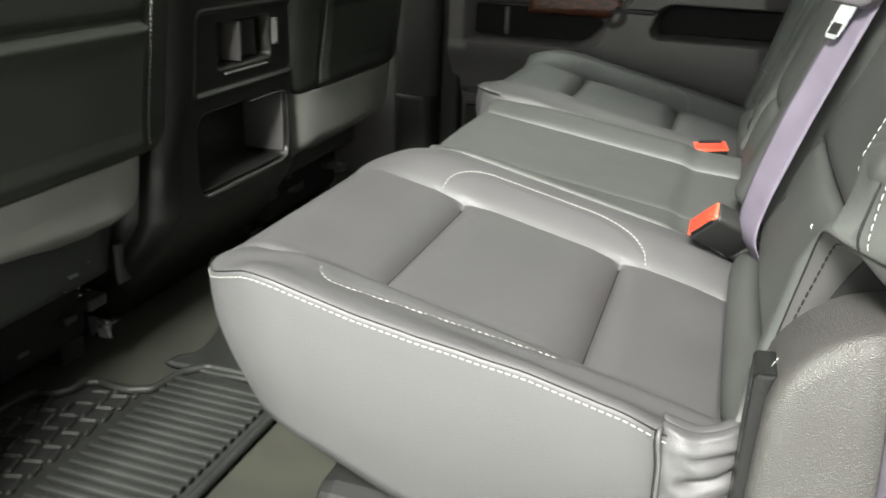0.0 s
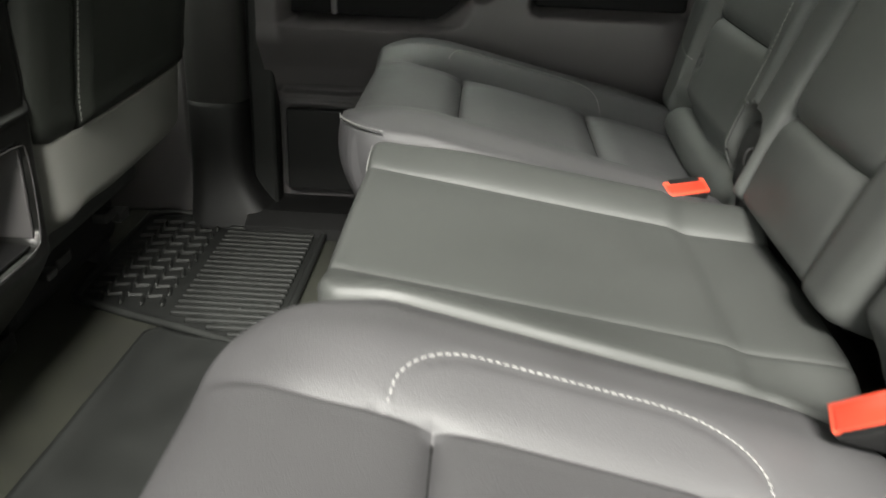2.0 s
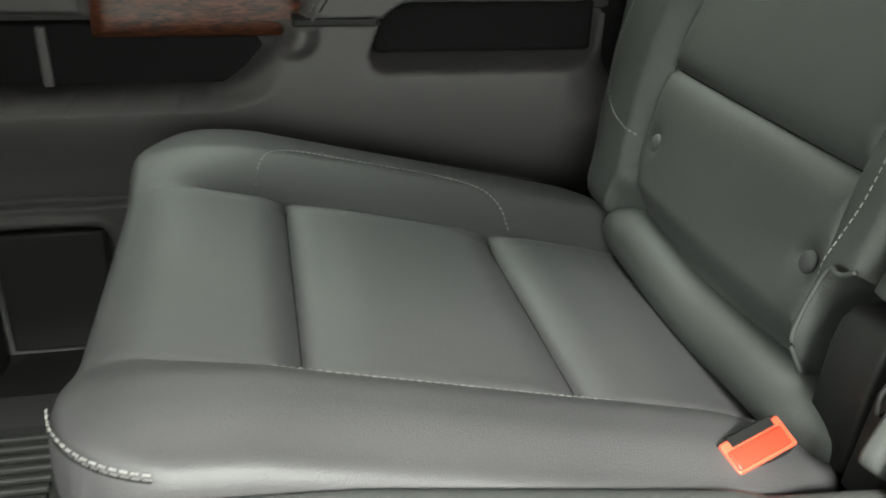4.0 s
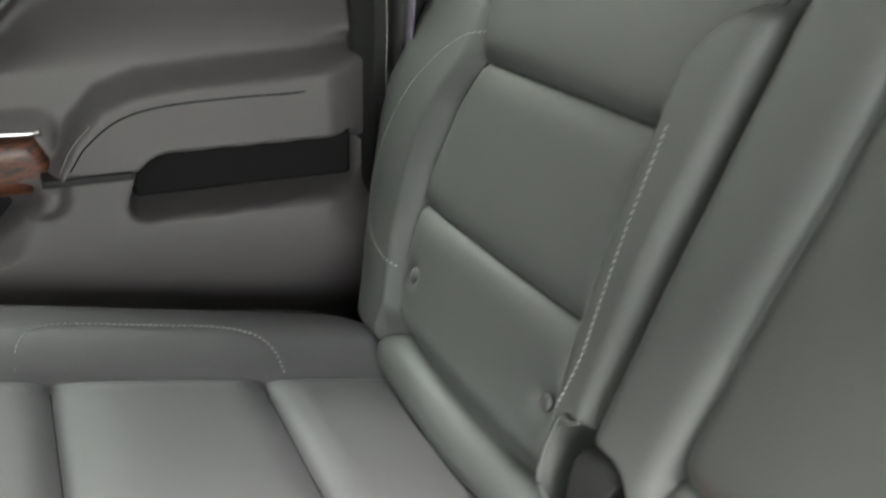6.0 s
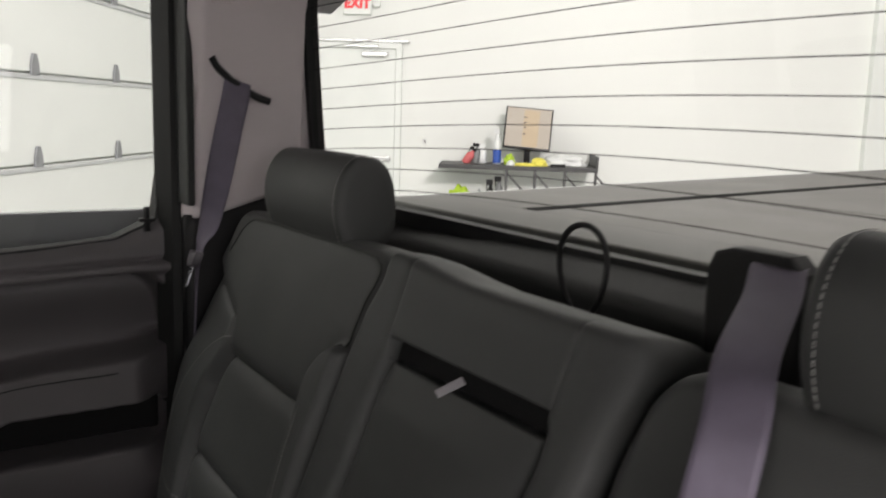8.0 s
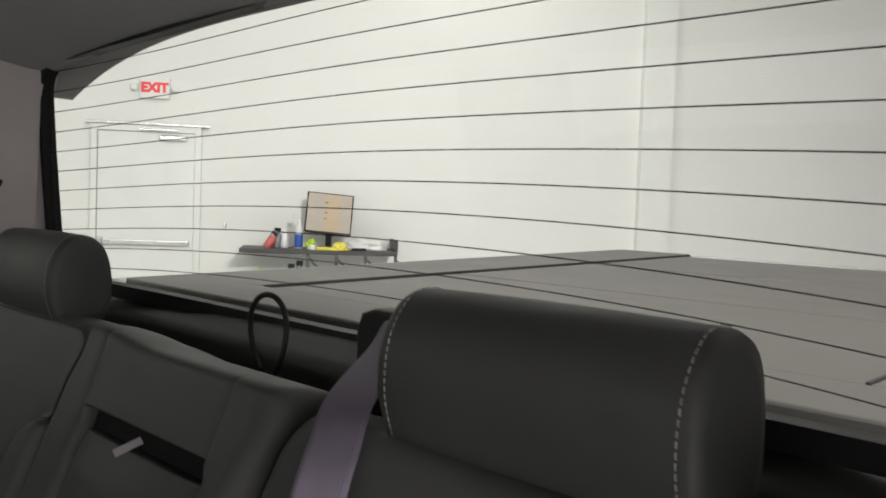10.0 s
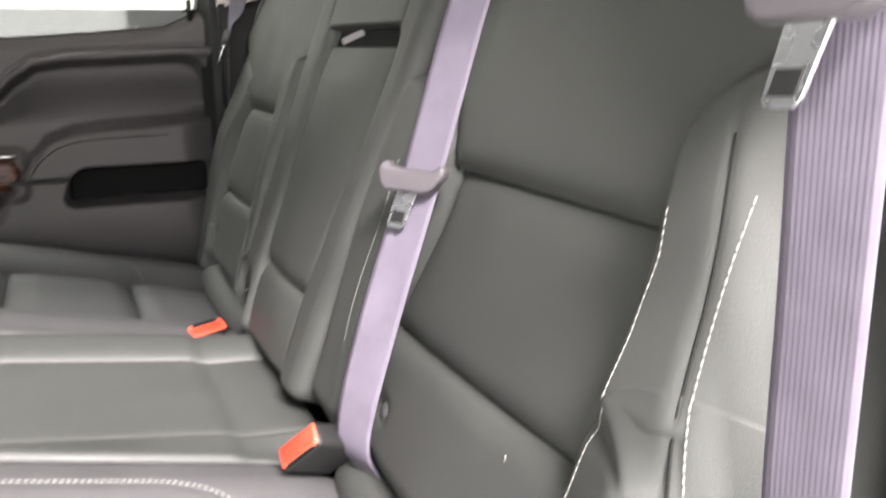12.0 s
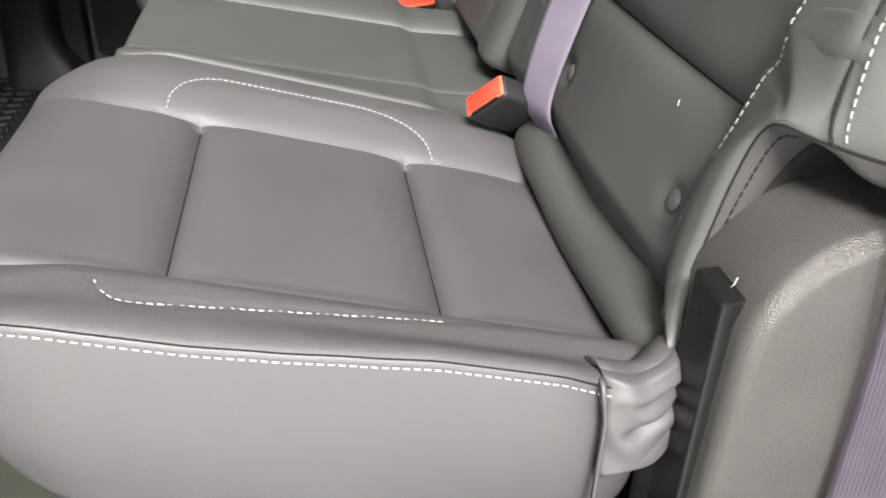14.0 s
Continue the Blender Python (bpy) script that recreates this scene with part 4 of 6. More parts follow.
middle_belt = belt("lilac-grey webbing belt of the middle seat, over the seat back",
     [(-0.215, -0.345, 0.955), (-0.222, -0.318, 0.974), (-0.250, -0.272, 0.956), (-0.290, -0.193, 0.926), (-0.312, -0.158, 0.893), (-0.321, -0.134, 0.850), (-0.325, -0.082, 0.690), (-0.323, -0.037, 0.555), (-0.314, -0.010, 0.440), (-0.310, -0.024, 0.395), (-0.308, -0.050, 0.36)],
     [(1, 0.25, 0.0), (1, 0.25, 0.0), (1, 0.3, 0), (0.92, 0.38, 0.0), (0.88, 0.48, 0), (0.86, 0.5, 0.0), (0.86, 0.5, 0), (0.84, 0.54, 0), (0.90, 0.45, 0), (0.95, 0.3, 0), (1, 0.1, 0)])
tongue(middle_belt, (-0.329, -0.073, 0.697), (0.82, 0.56, 0.03), (0.10, 0.32, -0.94), (-0.54, 0.80, 0.22))
SHOULDER = {
    1: ([(0.830, -0.185, 1.142), (0.784, -0.188, 1.138), (0.790, -0.172, 1.050), (0.794, -0.140, 0.90), (0.793, -0.118, 0.83), (0.806, -0.110, 0.60), (0.812, -0.100, 0.30), (0.815, -0.095, 0.10)],
        [(0.2, 0.85, 0.5), (0.2, 0.85, 0.5), (0.3, 0.9, 0.3), (0.80, 0.48, 0.1), (0.93, -0.12, -0.1), (0.95, -0.25, 0.0), (0.95, -0.25, 0), (0.95, -0.25, 0)]),
    -1: ([(-0.820, -0.192, 1.142), (-0.768, -0.190, 1.138), (-0.776, -0.142, 1.020), (-0.801, -0.085, 0.90), (-0.820, -0.060, 0.848), (-0.814, -0.069, 0.70), (-0.808, -0.077, 0.60), (-0.805, -0.087, 0.505), (-0.802, -0.098, 0.39), (-0.802, -0.110, 0.05)],
         [(-0.2, 0.85, 0.5), (-0.2, 0.85, 0.5), (-0.36, 0.80, 0.35), (-0.88, 0.36, 0.1), (-1, -0.08, 0.0), (-1, -0.08, 0.0), (-1, -0.10, 0), (-1, -0.1, 0), (-1, -0.1, 0), (-1, -0.1, 0)]),
}
for side in (-1, 1):
    shoulder_belt = belt("lilac-grey webbing shoulder belt hanging from its slot in the roof pillar", *SHOULDER[side])
    if side > 0:
        tongue(shoulder_belt, (0.793, -0.113, 0.834), (0.93, -0.12, -0.1), (-0.12, 0.36, -0.92), (0.15, 0.92, 0.34))
    else:
        tongue(shoulder_belt, (-0.821, -0.046, 0.842), (0.98, 0.08, -0.05), (0.30, 0.04, -0.95), (0.05, 0.97, 0.1))


def buckle(place, ax, up, label, grow, face=0.0085):
    """A belt buckle: black case with a red press button, its rim's highlight painted paler, in its upper end."""
    t = thing("belt_buckle", label, "seat belt buckle", place, "belt buckles")
    ax, up = Vector(ax).normalized(), Vector(up).normalized()
    nrm = ax.cross(up).normalized()
    m = Matrix(((ax.x, nrm.x, up.x, place[0]), (ax.y, nrm.y, up.y, place[1]), (ax.z, nrm.z, up.z, place[2]), (0, 0, 0, 1))) @ Matrix.Scale(grow, 4)
    adopt(part("case", moved(box(-0.031, 0.031, -0.014, 0.014, -0.066, 0.0, 0.006, 3), m), BLACK, None, "black plastic case", True), t)
    adopt(part("button_rim", moved(box(-0.0290, 0.0285, -0.0125, 0.0105, -0.018, 0.0014, 0.002, 2), m), PALERED, None, "paler red rim painting the edge's highlight", True), t)
    adopt(part("press_button", moved(box(-0.0240, 0.0275, -0.0105, face, -0.018, 0.0030, 0.0015, 2), m), REDPLASTIC, None, "red press button", True), t)
    adopt(part("slot", moved(box(-0.021, 0.021, face + 0.0012, 0.0122, -0.01, 0.0024, 0.0008, 1), m), SEAMSHADE, None, "dark slot"), t)
    for dx in (-0.012, 0.0):
        bm = bmesh.new()
        bmesh.ops.create_uvsphere(bm, u_segments=8, v_segments=5, radius=0.0030)
        adopt(part("rivet", moved(bm, m @ Matrix.Translation((dx, -0.0145, -0.055))), CHROME, None, "bright rivet", True), t)


buckle((-0.288, 0.040, 0.424), (-0.54, -0.52, 0.66), (-0.33, 0.85, 0.40), "black belt buckle with red button lying on the bench cushion", 0.98)
buckle((0.236, 0.048, 0.392), (-0.35, 0.93, -0.05), (-0.46, -0.12, 0.88), "black belt buckle with red button between two seats", 1.0, 0.0035)

# ---- far door ----


def sill_line(y):
    return along(y, ((-0.11, 0.906), (-0.074, 0.895), (-0.045, 0.880), (0.0, 0.862), (0.15, 0.849), (0.30, 0.840), (0.75, 0.805)))


def seam_line(y):
    return along(y, ((-0.11, 0.821), (0.19, 0.811), (0.26, 0.802), (0.295, 0.780), (0.34, 0.742), (0.50, 0.705)))


def door_depth(y, z):
    """Distance of the door's inner face from the truck's middle."""
    x = 0.888 + 0.03 * ss(0.55, 0.05, z) + 0.020 * ss(0.45, 0.74, y)
    x += 0.012 * ss(sill_line(y) - 0.03, sill_line(y), z)
    sl = seam_line(y)
    x += 0.006 * bump(z, sl, 0.004)
    bowl = rounded(y, z, -0.086, 0.46, 0.600, sl - 0.026, 0.011, 0.060)
    x += bowl * (0.008 + 0.082 * ss(0.66, sl - 0.045, z) * (1 - 0.35 * ss(0.25, 0.45, y)))
    x -= 0.014 * ss(sl - 0.030, sl - 0.016, z) * ss(sl + 0.002, sl - 0.008, z) * ss(0.5, 0.3, y)
    arm_top = along(y, ((-0.11, 0.668), (0.11, 0.658), (0.20, 0.651), (0.245, 0.636), (0.275, 0.606), (0.300, 0.562), (0.33, 0.535)))
    arm = ss(arm_top + 0.013, arm_top - 0.010, z) * ss(0.350, 0.300, y)
    x = x + (0.818 - x) * arm * ss(0.545, 0.560, z)
    if z < 0.552:
        low = 0.822 + 0.10 * ss(0.49, 0.20, z) ** 1.2
        brim = 0.492 - 0.036 * ss(0.26, 0.42, y)
        low_mask = ss(0.556, 0.550, z)
        fore = ss(0.405, 0.325, y + 0.55 * (z - 0.50))
        body = x + (low - x) * low_mask
        if z > brim:
            body = x + (body - x) * fore
        else:
            body = body + 0.030 * ss(0.33, 0.55, y) * ss(0.455, 0.36, z)
        x = body
    x += 0.075 * ss(-0.010, -0.100, y) * ss(0.70, 0.66, z) * ss(0.42, 0.50, z)
    pocket = rounded(y + 0.35 * (z - 0.53) * ss(0.05, 0.2, y), z, -0.075, 0.221, 0.497, 0.572, 0.006, 0.026)
    x += (0.918 - x) * pocket * (x < 0.918)
    scoop = rounded(y + 1.1 * (z - 0.53) * ss(0.55, 0.40, y), z, 0.325, 0.690, 0.462, 0.548, 0.006, 0.03)
    x += 0.055 * scoop
    x += (0.842 - x) * ss(0.680, 0.702, y) * ss(0.72, 0.60, z) * ss(0.40, 0.46, z)
    x += 0.022 * rounded(y, z, 0.42, 0.716, 0.304, 0.322, 0.003, 0.006)
    sp = rounded(y, z, 0.553, 0.722, 0.082, 0.288, 0.004, 0.03)
    x -= 0.010 * sp
    x += 0.016 * rounded(y, z, 0.567, 0.708, 0.096, 0.274, 0.004, 0.025)
    x -= 0.022 * rounded(y, z, 0.296, 0.548, 0.520, 0.616, 0.010, 0.02) * (z > 0.5)
    return x


def door_point(u, v):
    y = -0.108 + 0.848 * u
    top = sill_line(y)
    z = 0.03 + (top - 0.03) * v
    return (door_depth(y, z), y, z)


far_door = thing("rear_door", "closed rear truck door with grey vinyl panel, wood trim and side window", "vehicle door", (0.95, 0.3, 0.03))
v, f = sheet(door_point, 230, 260)
adopt(obj("door_panel", v, f, DOORVINYL, None, "grey grained vinyl panel with armrest"), far_door)
adopt(part("door_skin", box(1.000, 1.020, -0.11, 0.745, -0.05, 0.90, 0.004), PAINT, None, "grey painted outer skin"), far_door)


def strip(pts, r, name, mat, parent, label=""):
    return adopt(part(name, tube(smooth_line(pts, 8), r, 8), mat, None, label, True), parent)


def wood_trim():
    def fn(u, v):
        y, z = 0.300 + 0.240 * u, 0.530 + 0.070 * v
        y += 0.028 * (v - 0.5) * (1 - u) * 1.2
        e = min(u, 1 - u) / 0.08
        k = math.sqrt(1 - (1 - min(1, e)) ** 2)
        kv = math.sqrt(max(0.0, 1 - (2 * v - 1) ** 4))
        return (0.872 - 0.022 * k * kv, y, z)
    v, f = sheet(fn, 40, 24)
    adopt(obj("wood_trim", v, f, WOOD, None, "glossy burl wood trim"), far_door)
    adopt(part("trim_strip", tube(smooth_line([(0.852, 0.310, 0.604), (0.850, 0.40, 0.607), (0.852, 0.535, 0.607)], 8), 0.0035, 8), CHROME, None, "satin chrome strip", True), far_door)
    adopt(part("window_switch", box(0.856, 0.868, 0.40, 0.455, 0.609, 0.622, 0.003), GLOSSBLACK, None, "gloss black window switch"), far_door)


wood_trim()
# Dark blocks stand in for the shade inside the two door pockets.
adopt(part("pocket_shade", box(0.894, 0.912, -0.070, 0.216, 0.501, 0.569, 0.006, 3), SEAMSHADE, None, "dark sheet painting the pocket's shade"), far_door)
adopt(part("pocket_shade", prism([(0.335, 0.540), (0.684, 0.540), (0.684, 0.470), (0.400, 0.468), (0.372, 0.476)], "x", 0.900, 0.925, 0.003), SEAMSHADE, None, "dark sheet painting the pocket's shade"), far_door)
adopt(part("pocket_divider", box(0.893, 0.903, 0.594, 0.606, 0.468, 0.538, 0.003), DOORVINYL, None, "grey pocket divider"), far_door)
adopt(part("speaker_grille", box(0.912, 0.925, 0.569, 0.706, 0.098, 0.272, 0.004), BLACK, None, "black speaker grille"), far_door)
adopt(part("seam_gap", box(0.812, 0.850, 0.222, 0.318, 0.5515, 0.5600, 0.002), BLACK, None, "black gap under the armrest"), far_door)
edge = smooth_line([(0.8165, 0.262, 0.616), (0.8170, 0.284, 0.592), (0.8190, 0.300, 0.562)], 8)
adopt(part("armrest_thread", stitches(edge, [Vector((-1, 0, 0))] * len(edge), 0.0064, 0.0042, 0.0006), THREAD, None, "white stitching"), far_door)
strip([(door_depth(y, z) - 0.0004, y, z) for y, z in ((-0.05, 0.638), (0.02, 0.637), (0.10, 0.636), (0.182, 0.632), (0.231, 0.620), (0.267, 0.594), (0.285, 0.570), (0.295, 0.556))], 0.0010, "armrest_stitching", SEAMSHADE, far_door)
bm = joined(tube([(0.892, -0.056, 0.872), (0.892, -0.056, 0.916)], 0.0055, 12), box(0.882, 0.902, -0.070, -0.042, 0.890, 0.896, 0.002))
adopt(part("lock_pin", bm, BLACK, None, "black lock pin", True), far_door)


def window_outline(inset=0.0):
    """Side window: front edge, lower edge and the rounded rear top corner, in y and z."""
    pts = [(0.70 - inset, sill_line(0.70) + inset)]
    pts += [(y, sill_line(y) - 0.002 + inset) for y in (0.5, 0.3, 0.1, 0.0)]
    pts += [(-0.045, sill_line(-0.045) + inset), (-0.072 + inset, 0.896 + inset)]
    pts += [(-0.088 + inset, 1.0), (-0.092 + inset, 1.15), (-0.091 + inset, 1.25)]
    pts += [(-0.091 + 0.065 * (1 - math.cos(a)) + inset, 1.275 + 0.062 * math.sin(a) - inset) for a in [math.pi / 2 * k / 6 for k in range(1, 7)]]
    pts += [(0.1, 1.345 - inset), (0.4, 1.347 - inset), (0.70 - inset, 1.340 - inset)]
    return pts


bm = bmesh.new()
bm.faces.new([bm.verts.new((0.918, y, z)) for y, z in window_outline(-0.004)])
pane = adopt(part("window_pane", bm, GLASS, None, "clear side window glass"), far_door)
pane.visible_shadow = False


def frame_band(outline, width, x0, x1, inward=1):
    """A flat band outside an outline in y and z."""
    bm = bmesh.new()
    n = len(outline)
    rings = []
    cy = sum(p[0] for p in outline) / n
    cz = sum(p[1] for p in outline) / n
    for x in (x0, x1):
        for w in (0.0, width):
            ring = []
            for k in range(n):
                a, b = Vector(outline[k - 1]), Vector(outline[(k + 1) % n])
                d = (b - a).normalized()
                nrm = Vector((d.y, -d.x))
                p = Vector(outline[k])
                if nrm.dot(p - Vector((cy, cz))) < 0:
                    nrm = -nrm
                q = p + nrm * w
                ring.append(bm.verts.new((x, q.x, q.y)))
            rings.append(ring)
    a, b, c, d = rings
    for k in range(n):
        m = (k + 1) % n
        for p, q in ((a, b), (b, d), (d, c), (c, a)):
            bm.faces.new((p[k], p[m], q[m], q[k]))
    return bm


adopt(part("window_frame", frame_band(window_outline(), 0.034, 0.906, 0.945), BLACK, None, "black window frame"), far_door)
adopt(part("window_seal", frame_band(window_outline(), 0.006, 0.899, 0.915), RUBBER, None, "rubber seal"), far_door)

# ---- cab shell ----
floor = tagged(part("floor", box(-0.95, 0.97, -0.45, 1.9, -0.03, 0.03, 0.0), CARPET), "dark green-grey floor carpet, worn", "floor", kind="structure")


def shell(name, label, fn, nu, nv, mat, flip=False, category="trim"):
    v, f = sheet(fn, nu, nv, flip)
    ob = obj(name, v, f, mat)
    return tagged(ob, label, category, kind="structure")


def roof_height(x, y):
    """The headliner arches over the cab and comes down to the rear window's edge."""
    return 1.425 - 0.135 * (abs(x) / 0.80) ** 3 - ss(-0.14, -0.37, y) * (0.012 + 0.056 * max(0.0, 1 - (abs(x) / 0.80) ** 2))


v, f = sheet(lambda u, w: (-0.86 + 1.72 * u, -0.40 + 2.2 * w, roof_height(-0.80 + 1.60 * u, -0.40 + 2.2 * w)), 60, 40, True)
v, f = solid(v, f, (0, 0, 0.05))
tagged(obj("ceiling", v, f, HEADLINER), "grey cloth headliner", "headliner", kind="structure")
tagged(part("roof_panel", box(-0.84, 0.90, -0.45, 1.8, 1.48, 1.50, 0.008), PAINT), "painted cab roof", "roof", kind="structure")


def pillar(side):
    """Pale trim of the rear roof pillar, round into the rear window's edge."""
    start = 0.040 if side > 0 else 0.0

    def fn(u, v):
        s = start + (0.350 - start) * u
        z0 = 0.900 + 0.045 * ss(-0.11, -0.32, -0.068 - s)
        z = z0 + (1.352 - z0) * v
        y = -0.068 - s
        face = 0.832 - 0.16 * (z - 0.90) if side > 0 else 0.838 - 0.26 * (min(z, 1.03) - 0.897) - 0.16 * max(0.0, z - 1.03)
        x = face - 0.004 * ss(0.0, 0.08, s) - 0.020 * ss(0.19, 0.33, s) ** 1.3 + (0.025 * ss(0.020, 0.0, s - start) if side > 0 else 0.0)
        y += 0.083 * ss(0.22, 0.35, s)
        x += (0.801 - 0.045 * (z - 1.0) - 0.03 * ss(1.25, 1.33, z) - x) * ss(0.20, 0.34, s)
        return (side * x, y, z)
    t = thing("pillar_trim", "pale grey roof pillar trim with a dark belt slot", "pillar trim", (side * 0.81, -0.2, 0.9), "roof pillar trims")
    v, f = sheet(fn, 50, 50, side < 0)
    v, f = solid(v, f, (side * 0.02, -0.004, 0))
    adopt(obj("cover", v, f, PALE), t)
    pts = smooth_line([(side * 0.784, -0.143, 1.180), (side * 0.786, -0.155, 1.163), (side * 0.788, -0.185, 1.138), (side * 0.788, -0.222, 1.117), (side * 0.786, -0.248, 1.108)], 8)
    adopt(part("belt_slot", tube(pts, 0.0065, 10), BLACK, None, "black belt slot", True), t)
    adopt(part("badge", box(*sorted((side * 0.776, side * 0.764)), -0.185, -0.140, 1.268, 1.292, 0.002), PALE, None, "small moulded label"), t)


pillar(1)
pillar(-1)


def quarter(side):
    """Black lower panel beside the seat back, under the pillar trim."""
    def fn(u, v):
        y = -0.110 - 0.25 * u
        z = 0.03 + (0.905 + 0.045 * ss(-0.11, -0.32, y) - 0.03) * v
        return (side * (0.835 - 0.05 * ss(-0.2, -0.36, y) + 0.03 * ss(0.5, 0.1, z)), y, z)
    v, f = sheet(fn, 16, 40, side < 0)
    v, f = solid(v, f, (side * 0.03, 0, 0))
    tagged(obj("trim_quarter", v, f, BLACK), "black lower quarter trim beside the seat", "trim", kind="structure")


quarter(1)
quarter(-1)
tagged(part("door_seal", prism([(0.87, -0.112), (0.93, -0.112), (0.93, -0.08), (0.905, -0.075), (0.87, -0.095)], "z", 0.03, 1.33, 0.004), RUBBER), "black rubber door seal", "seal", kind="structure")
tagged(part("door_seal", prism([(0.800, -0.117), (0.93, -0.128), (0.93, -0.106), (0.80, -0.104)], "z", 0.925, 1.34, 0.003), RUBBER), "black rubber seal between door and roof pillar", "seal", kind="structure")
tagged(part("door_seal", prism([(0.89, 0.722), (0.94, 0.722), (0.94, 0.775), (0.89, 0.775)], "z", 0.03, 1.33, 0.008), RUBBER), "black rubber door seal", "seal", kind="structure")
for side in (1, -1):
    prof = smooth_line([(side * x, y, 0) for x, y in ((0.945, 0.775), (0.900, 0.777), (0.868, 0.784), (0.853, 0.800), (0.848, 0.822), (0.848, 0.850), (0.852, 0.872), (0.868, 0.893), (0.90, 0.902), (0.945, 0.904))], 5)
    tagged(part("pillar_middle", prism([(p.x, p.y) for p in prof], "z", 0.290, 1.36, 0.0), PILLARGREY, None, "", True), "dark grey plastic centre pillar trim", "pillar", kind="structure")

    def foot(u, v, prof=prof, side=side):
        """The pillar's black foot, flaring out into the door sill."""
        p = prof[int(round(u * (len(prof) - 1)))]
        z = 0.031 + 0.262 * v
        low = ss(0.20, 0.02, z)
        return (p.x - side * (0.001 + 0.030 * low * low), p.y - (0.001 + 0.075 * low * low) * ss(0.86, 0.79, p.y), z)
    v, f = sheet(foot, len(prof), 24, side > 0)
    v, f = solid(v, f, (side * 0.012, 0, 0))
    tagged(obj("pillar_foot", v, f, BLACK), "black plastic foot of the centre pillar", "pillar", kind="structure")
    tagged(part("sill_trim", prism([(side * 0.80, 0.031), (side * 0.80, 0.055), (side * 0.84, 0.075), (side * 0.965, 0.070), (side * 0.965, 0.031)], "y", -0.10, 0.776, 0.006), BLACK), "black plastic door sill", "sill", kind="structure")


for side in (1, -1):
    xs = sorted((side * 0.90, side * 0.95))
    tagged(part("wall_front_door", box(xs[0], xs[1], 0.902, 1.95, 0.03, 0.88, 0.01), DOORVINYL), "dark front door panel", "wall", kind="structure")
tagged(part("wall_dash", box(-0.95, 0.95, 1.90, 1.96, 0.03, 0.95, 0.01), BLACK), "black dashboard panel", "wall", kind="structure")

# Rear wall of the cab.
def rear_panel(u, v):
    x = -0.80 + 1.60 * u
    z = 0.03 + 0.891 * v
    y = -0.345 - 0.030 * ss(0.78, 0.91, z) - 0.035 * ss(0.895, 0.92, z)
    y += 0.006 * bump(z, 0.885, 0.010)
    return (x, y, z)


v, f = sheet(rear_panel, 40, 90, True)
v, f = solid(v, f, (0, -0.03, 0))
tagged(obj("wall_rear", v, f, CHARCOAL), "black plastic rear wall panel under the window", "wall", kind="structure")


def rear_outline(w=0.0):
    """The rear window's opening in x and z."""
    pts = [(x * (0.786 + w), 0.929 + 0.016 * abs(x) ** 2 - w) for x in (-1, -0.8, -0.6, -0.4, -0.2, 0, 0.2, 0.4, 0.6, 0.8, 1)]
    edge = [(0.788, 1.0), (0.784, 1.10), (0.779, 1.18), (0.774, 1.235)] + [(0.772 - 0.055 * (1 - math.cos(a)), 1.252 + 0.073 * math.sin(a)) for a in [math.pi / 2 * k / 6 for k in range(1, 7)]]
    pts += [(x + w, z + w * (z > 1.25)) for x, z in edge]
    pts += [(x, 1.360 - 0.030 * (abs(x) / 0.70) ** 2.2 + w) for x in (0.60, 0.45, 0.3, 0.15, 0, -0.15, -0.3, -0.45, -0.60)]
    pts += [(-x - w, z + w * (z > 1.25)) for x, z in edge[::-1]]
    return pts


def rear_plane(x, z):
    return -0.425 + 0.045 * (z - 0.938) / 0.45 + 0.07 * (abs(x) / 0.76) ** 3


rear_window = thing("window_rear", "rear cab window with thin heating wires and black border", "window", (0, -0.42, 0.93), kind="structure")
v, f = sheet(lambda a, b: ((2 * a - 1) * 0.797, rear_plane((2 * a - 1) * 0.797, 0.92 + 0.47 * b), 0.92 + 0.47 * b), 40, 12)
pane = adopt(obj("pane", v, f, GLASS, None, "clear glass"), rear_window)
pane.visible_shadow = False
bm = bmesh.new()
inner, outer = rear_outline(0.0), rear_outline(0.022)
rows = [[bm.verts.new((x, rear_plane(min(0.76, abs(x)), z) + dy, z)) for x, z in o] for o, dy in ((inner, 0.014), (outer, 0.018), (outer, -0.012), (inner, -0.010))]
n = len(inner)
for a, b in ((0, 1), (1, 2), (2, 3), (3, 0)):
    for k in range(n):
        m = (k + 1) % n
        bm.faces.new((rows[a][k], rows[a][m], rows[b][m], rows[b][k]))
adopt(part("window_frame", bm, BLACK, None, "black border"), rear_window)
for k in range(12):
    line = []
    for i in range(49):
        x = 0.776 * (i / 24 - 1)
        z = 0.9690 + 0.0355 * k + 0.012 - 0.020 * (abs(x + 0.02) / 0.70) ** 2
        if z < 1.358 - 0.030 * (abs(x) / 0.70) ** 2.2 and z > 0.940:
            line.append(Vector((x, rear_plane(x, z) + 0.0015, z)))
    if len(line) > 3:
        adopt(part("heating_wire", tube(line, 0.0007, 4), BLACK), rear_window)


def tether_loop():
    pts = []
    for k in range(48):
        a = math.radians(-58 + 296 * k / 47)
        pts.append((0.021 + 0.0375 * math.cos(a), -0.312 + 0.004 * math.sin(2 * a), 0.928 + 0.052 * math.sin(a)))
    tagged(part("tether_loop", tube([Vector(p) for p in pts], 0.0036, 10), BLACK, None, "", True), "black cord tether loop behind the middle seat back", "tether loop")


tether_loop()
bm = prism([(-0.252, 0.84), (-0.150, 0.84), (-0.148, 0.960), (-0.156, 0.978), (-0.175, 0.984), (-0.235, 0.984), (-0.25, 0.97)], "y", -0.340, -0.312, 0.004)
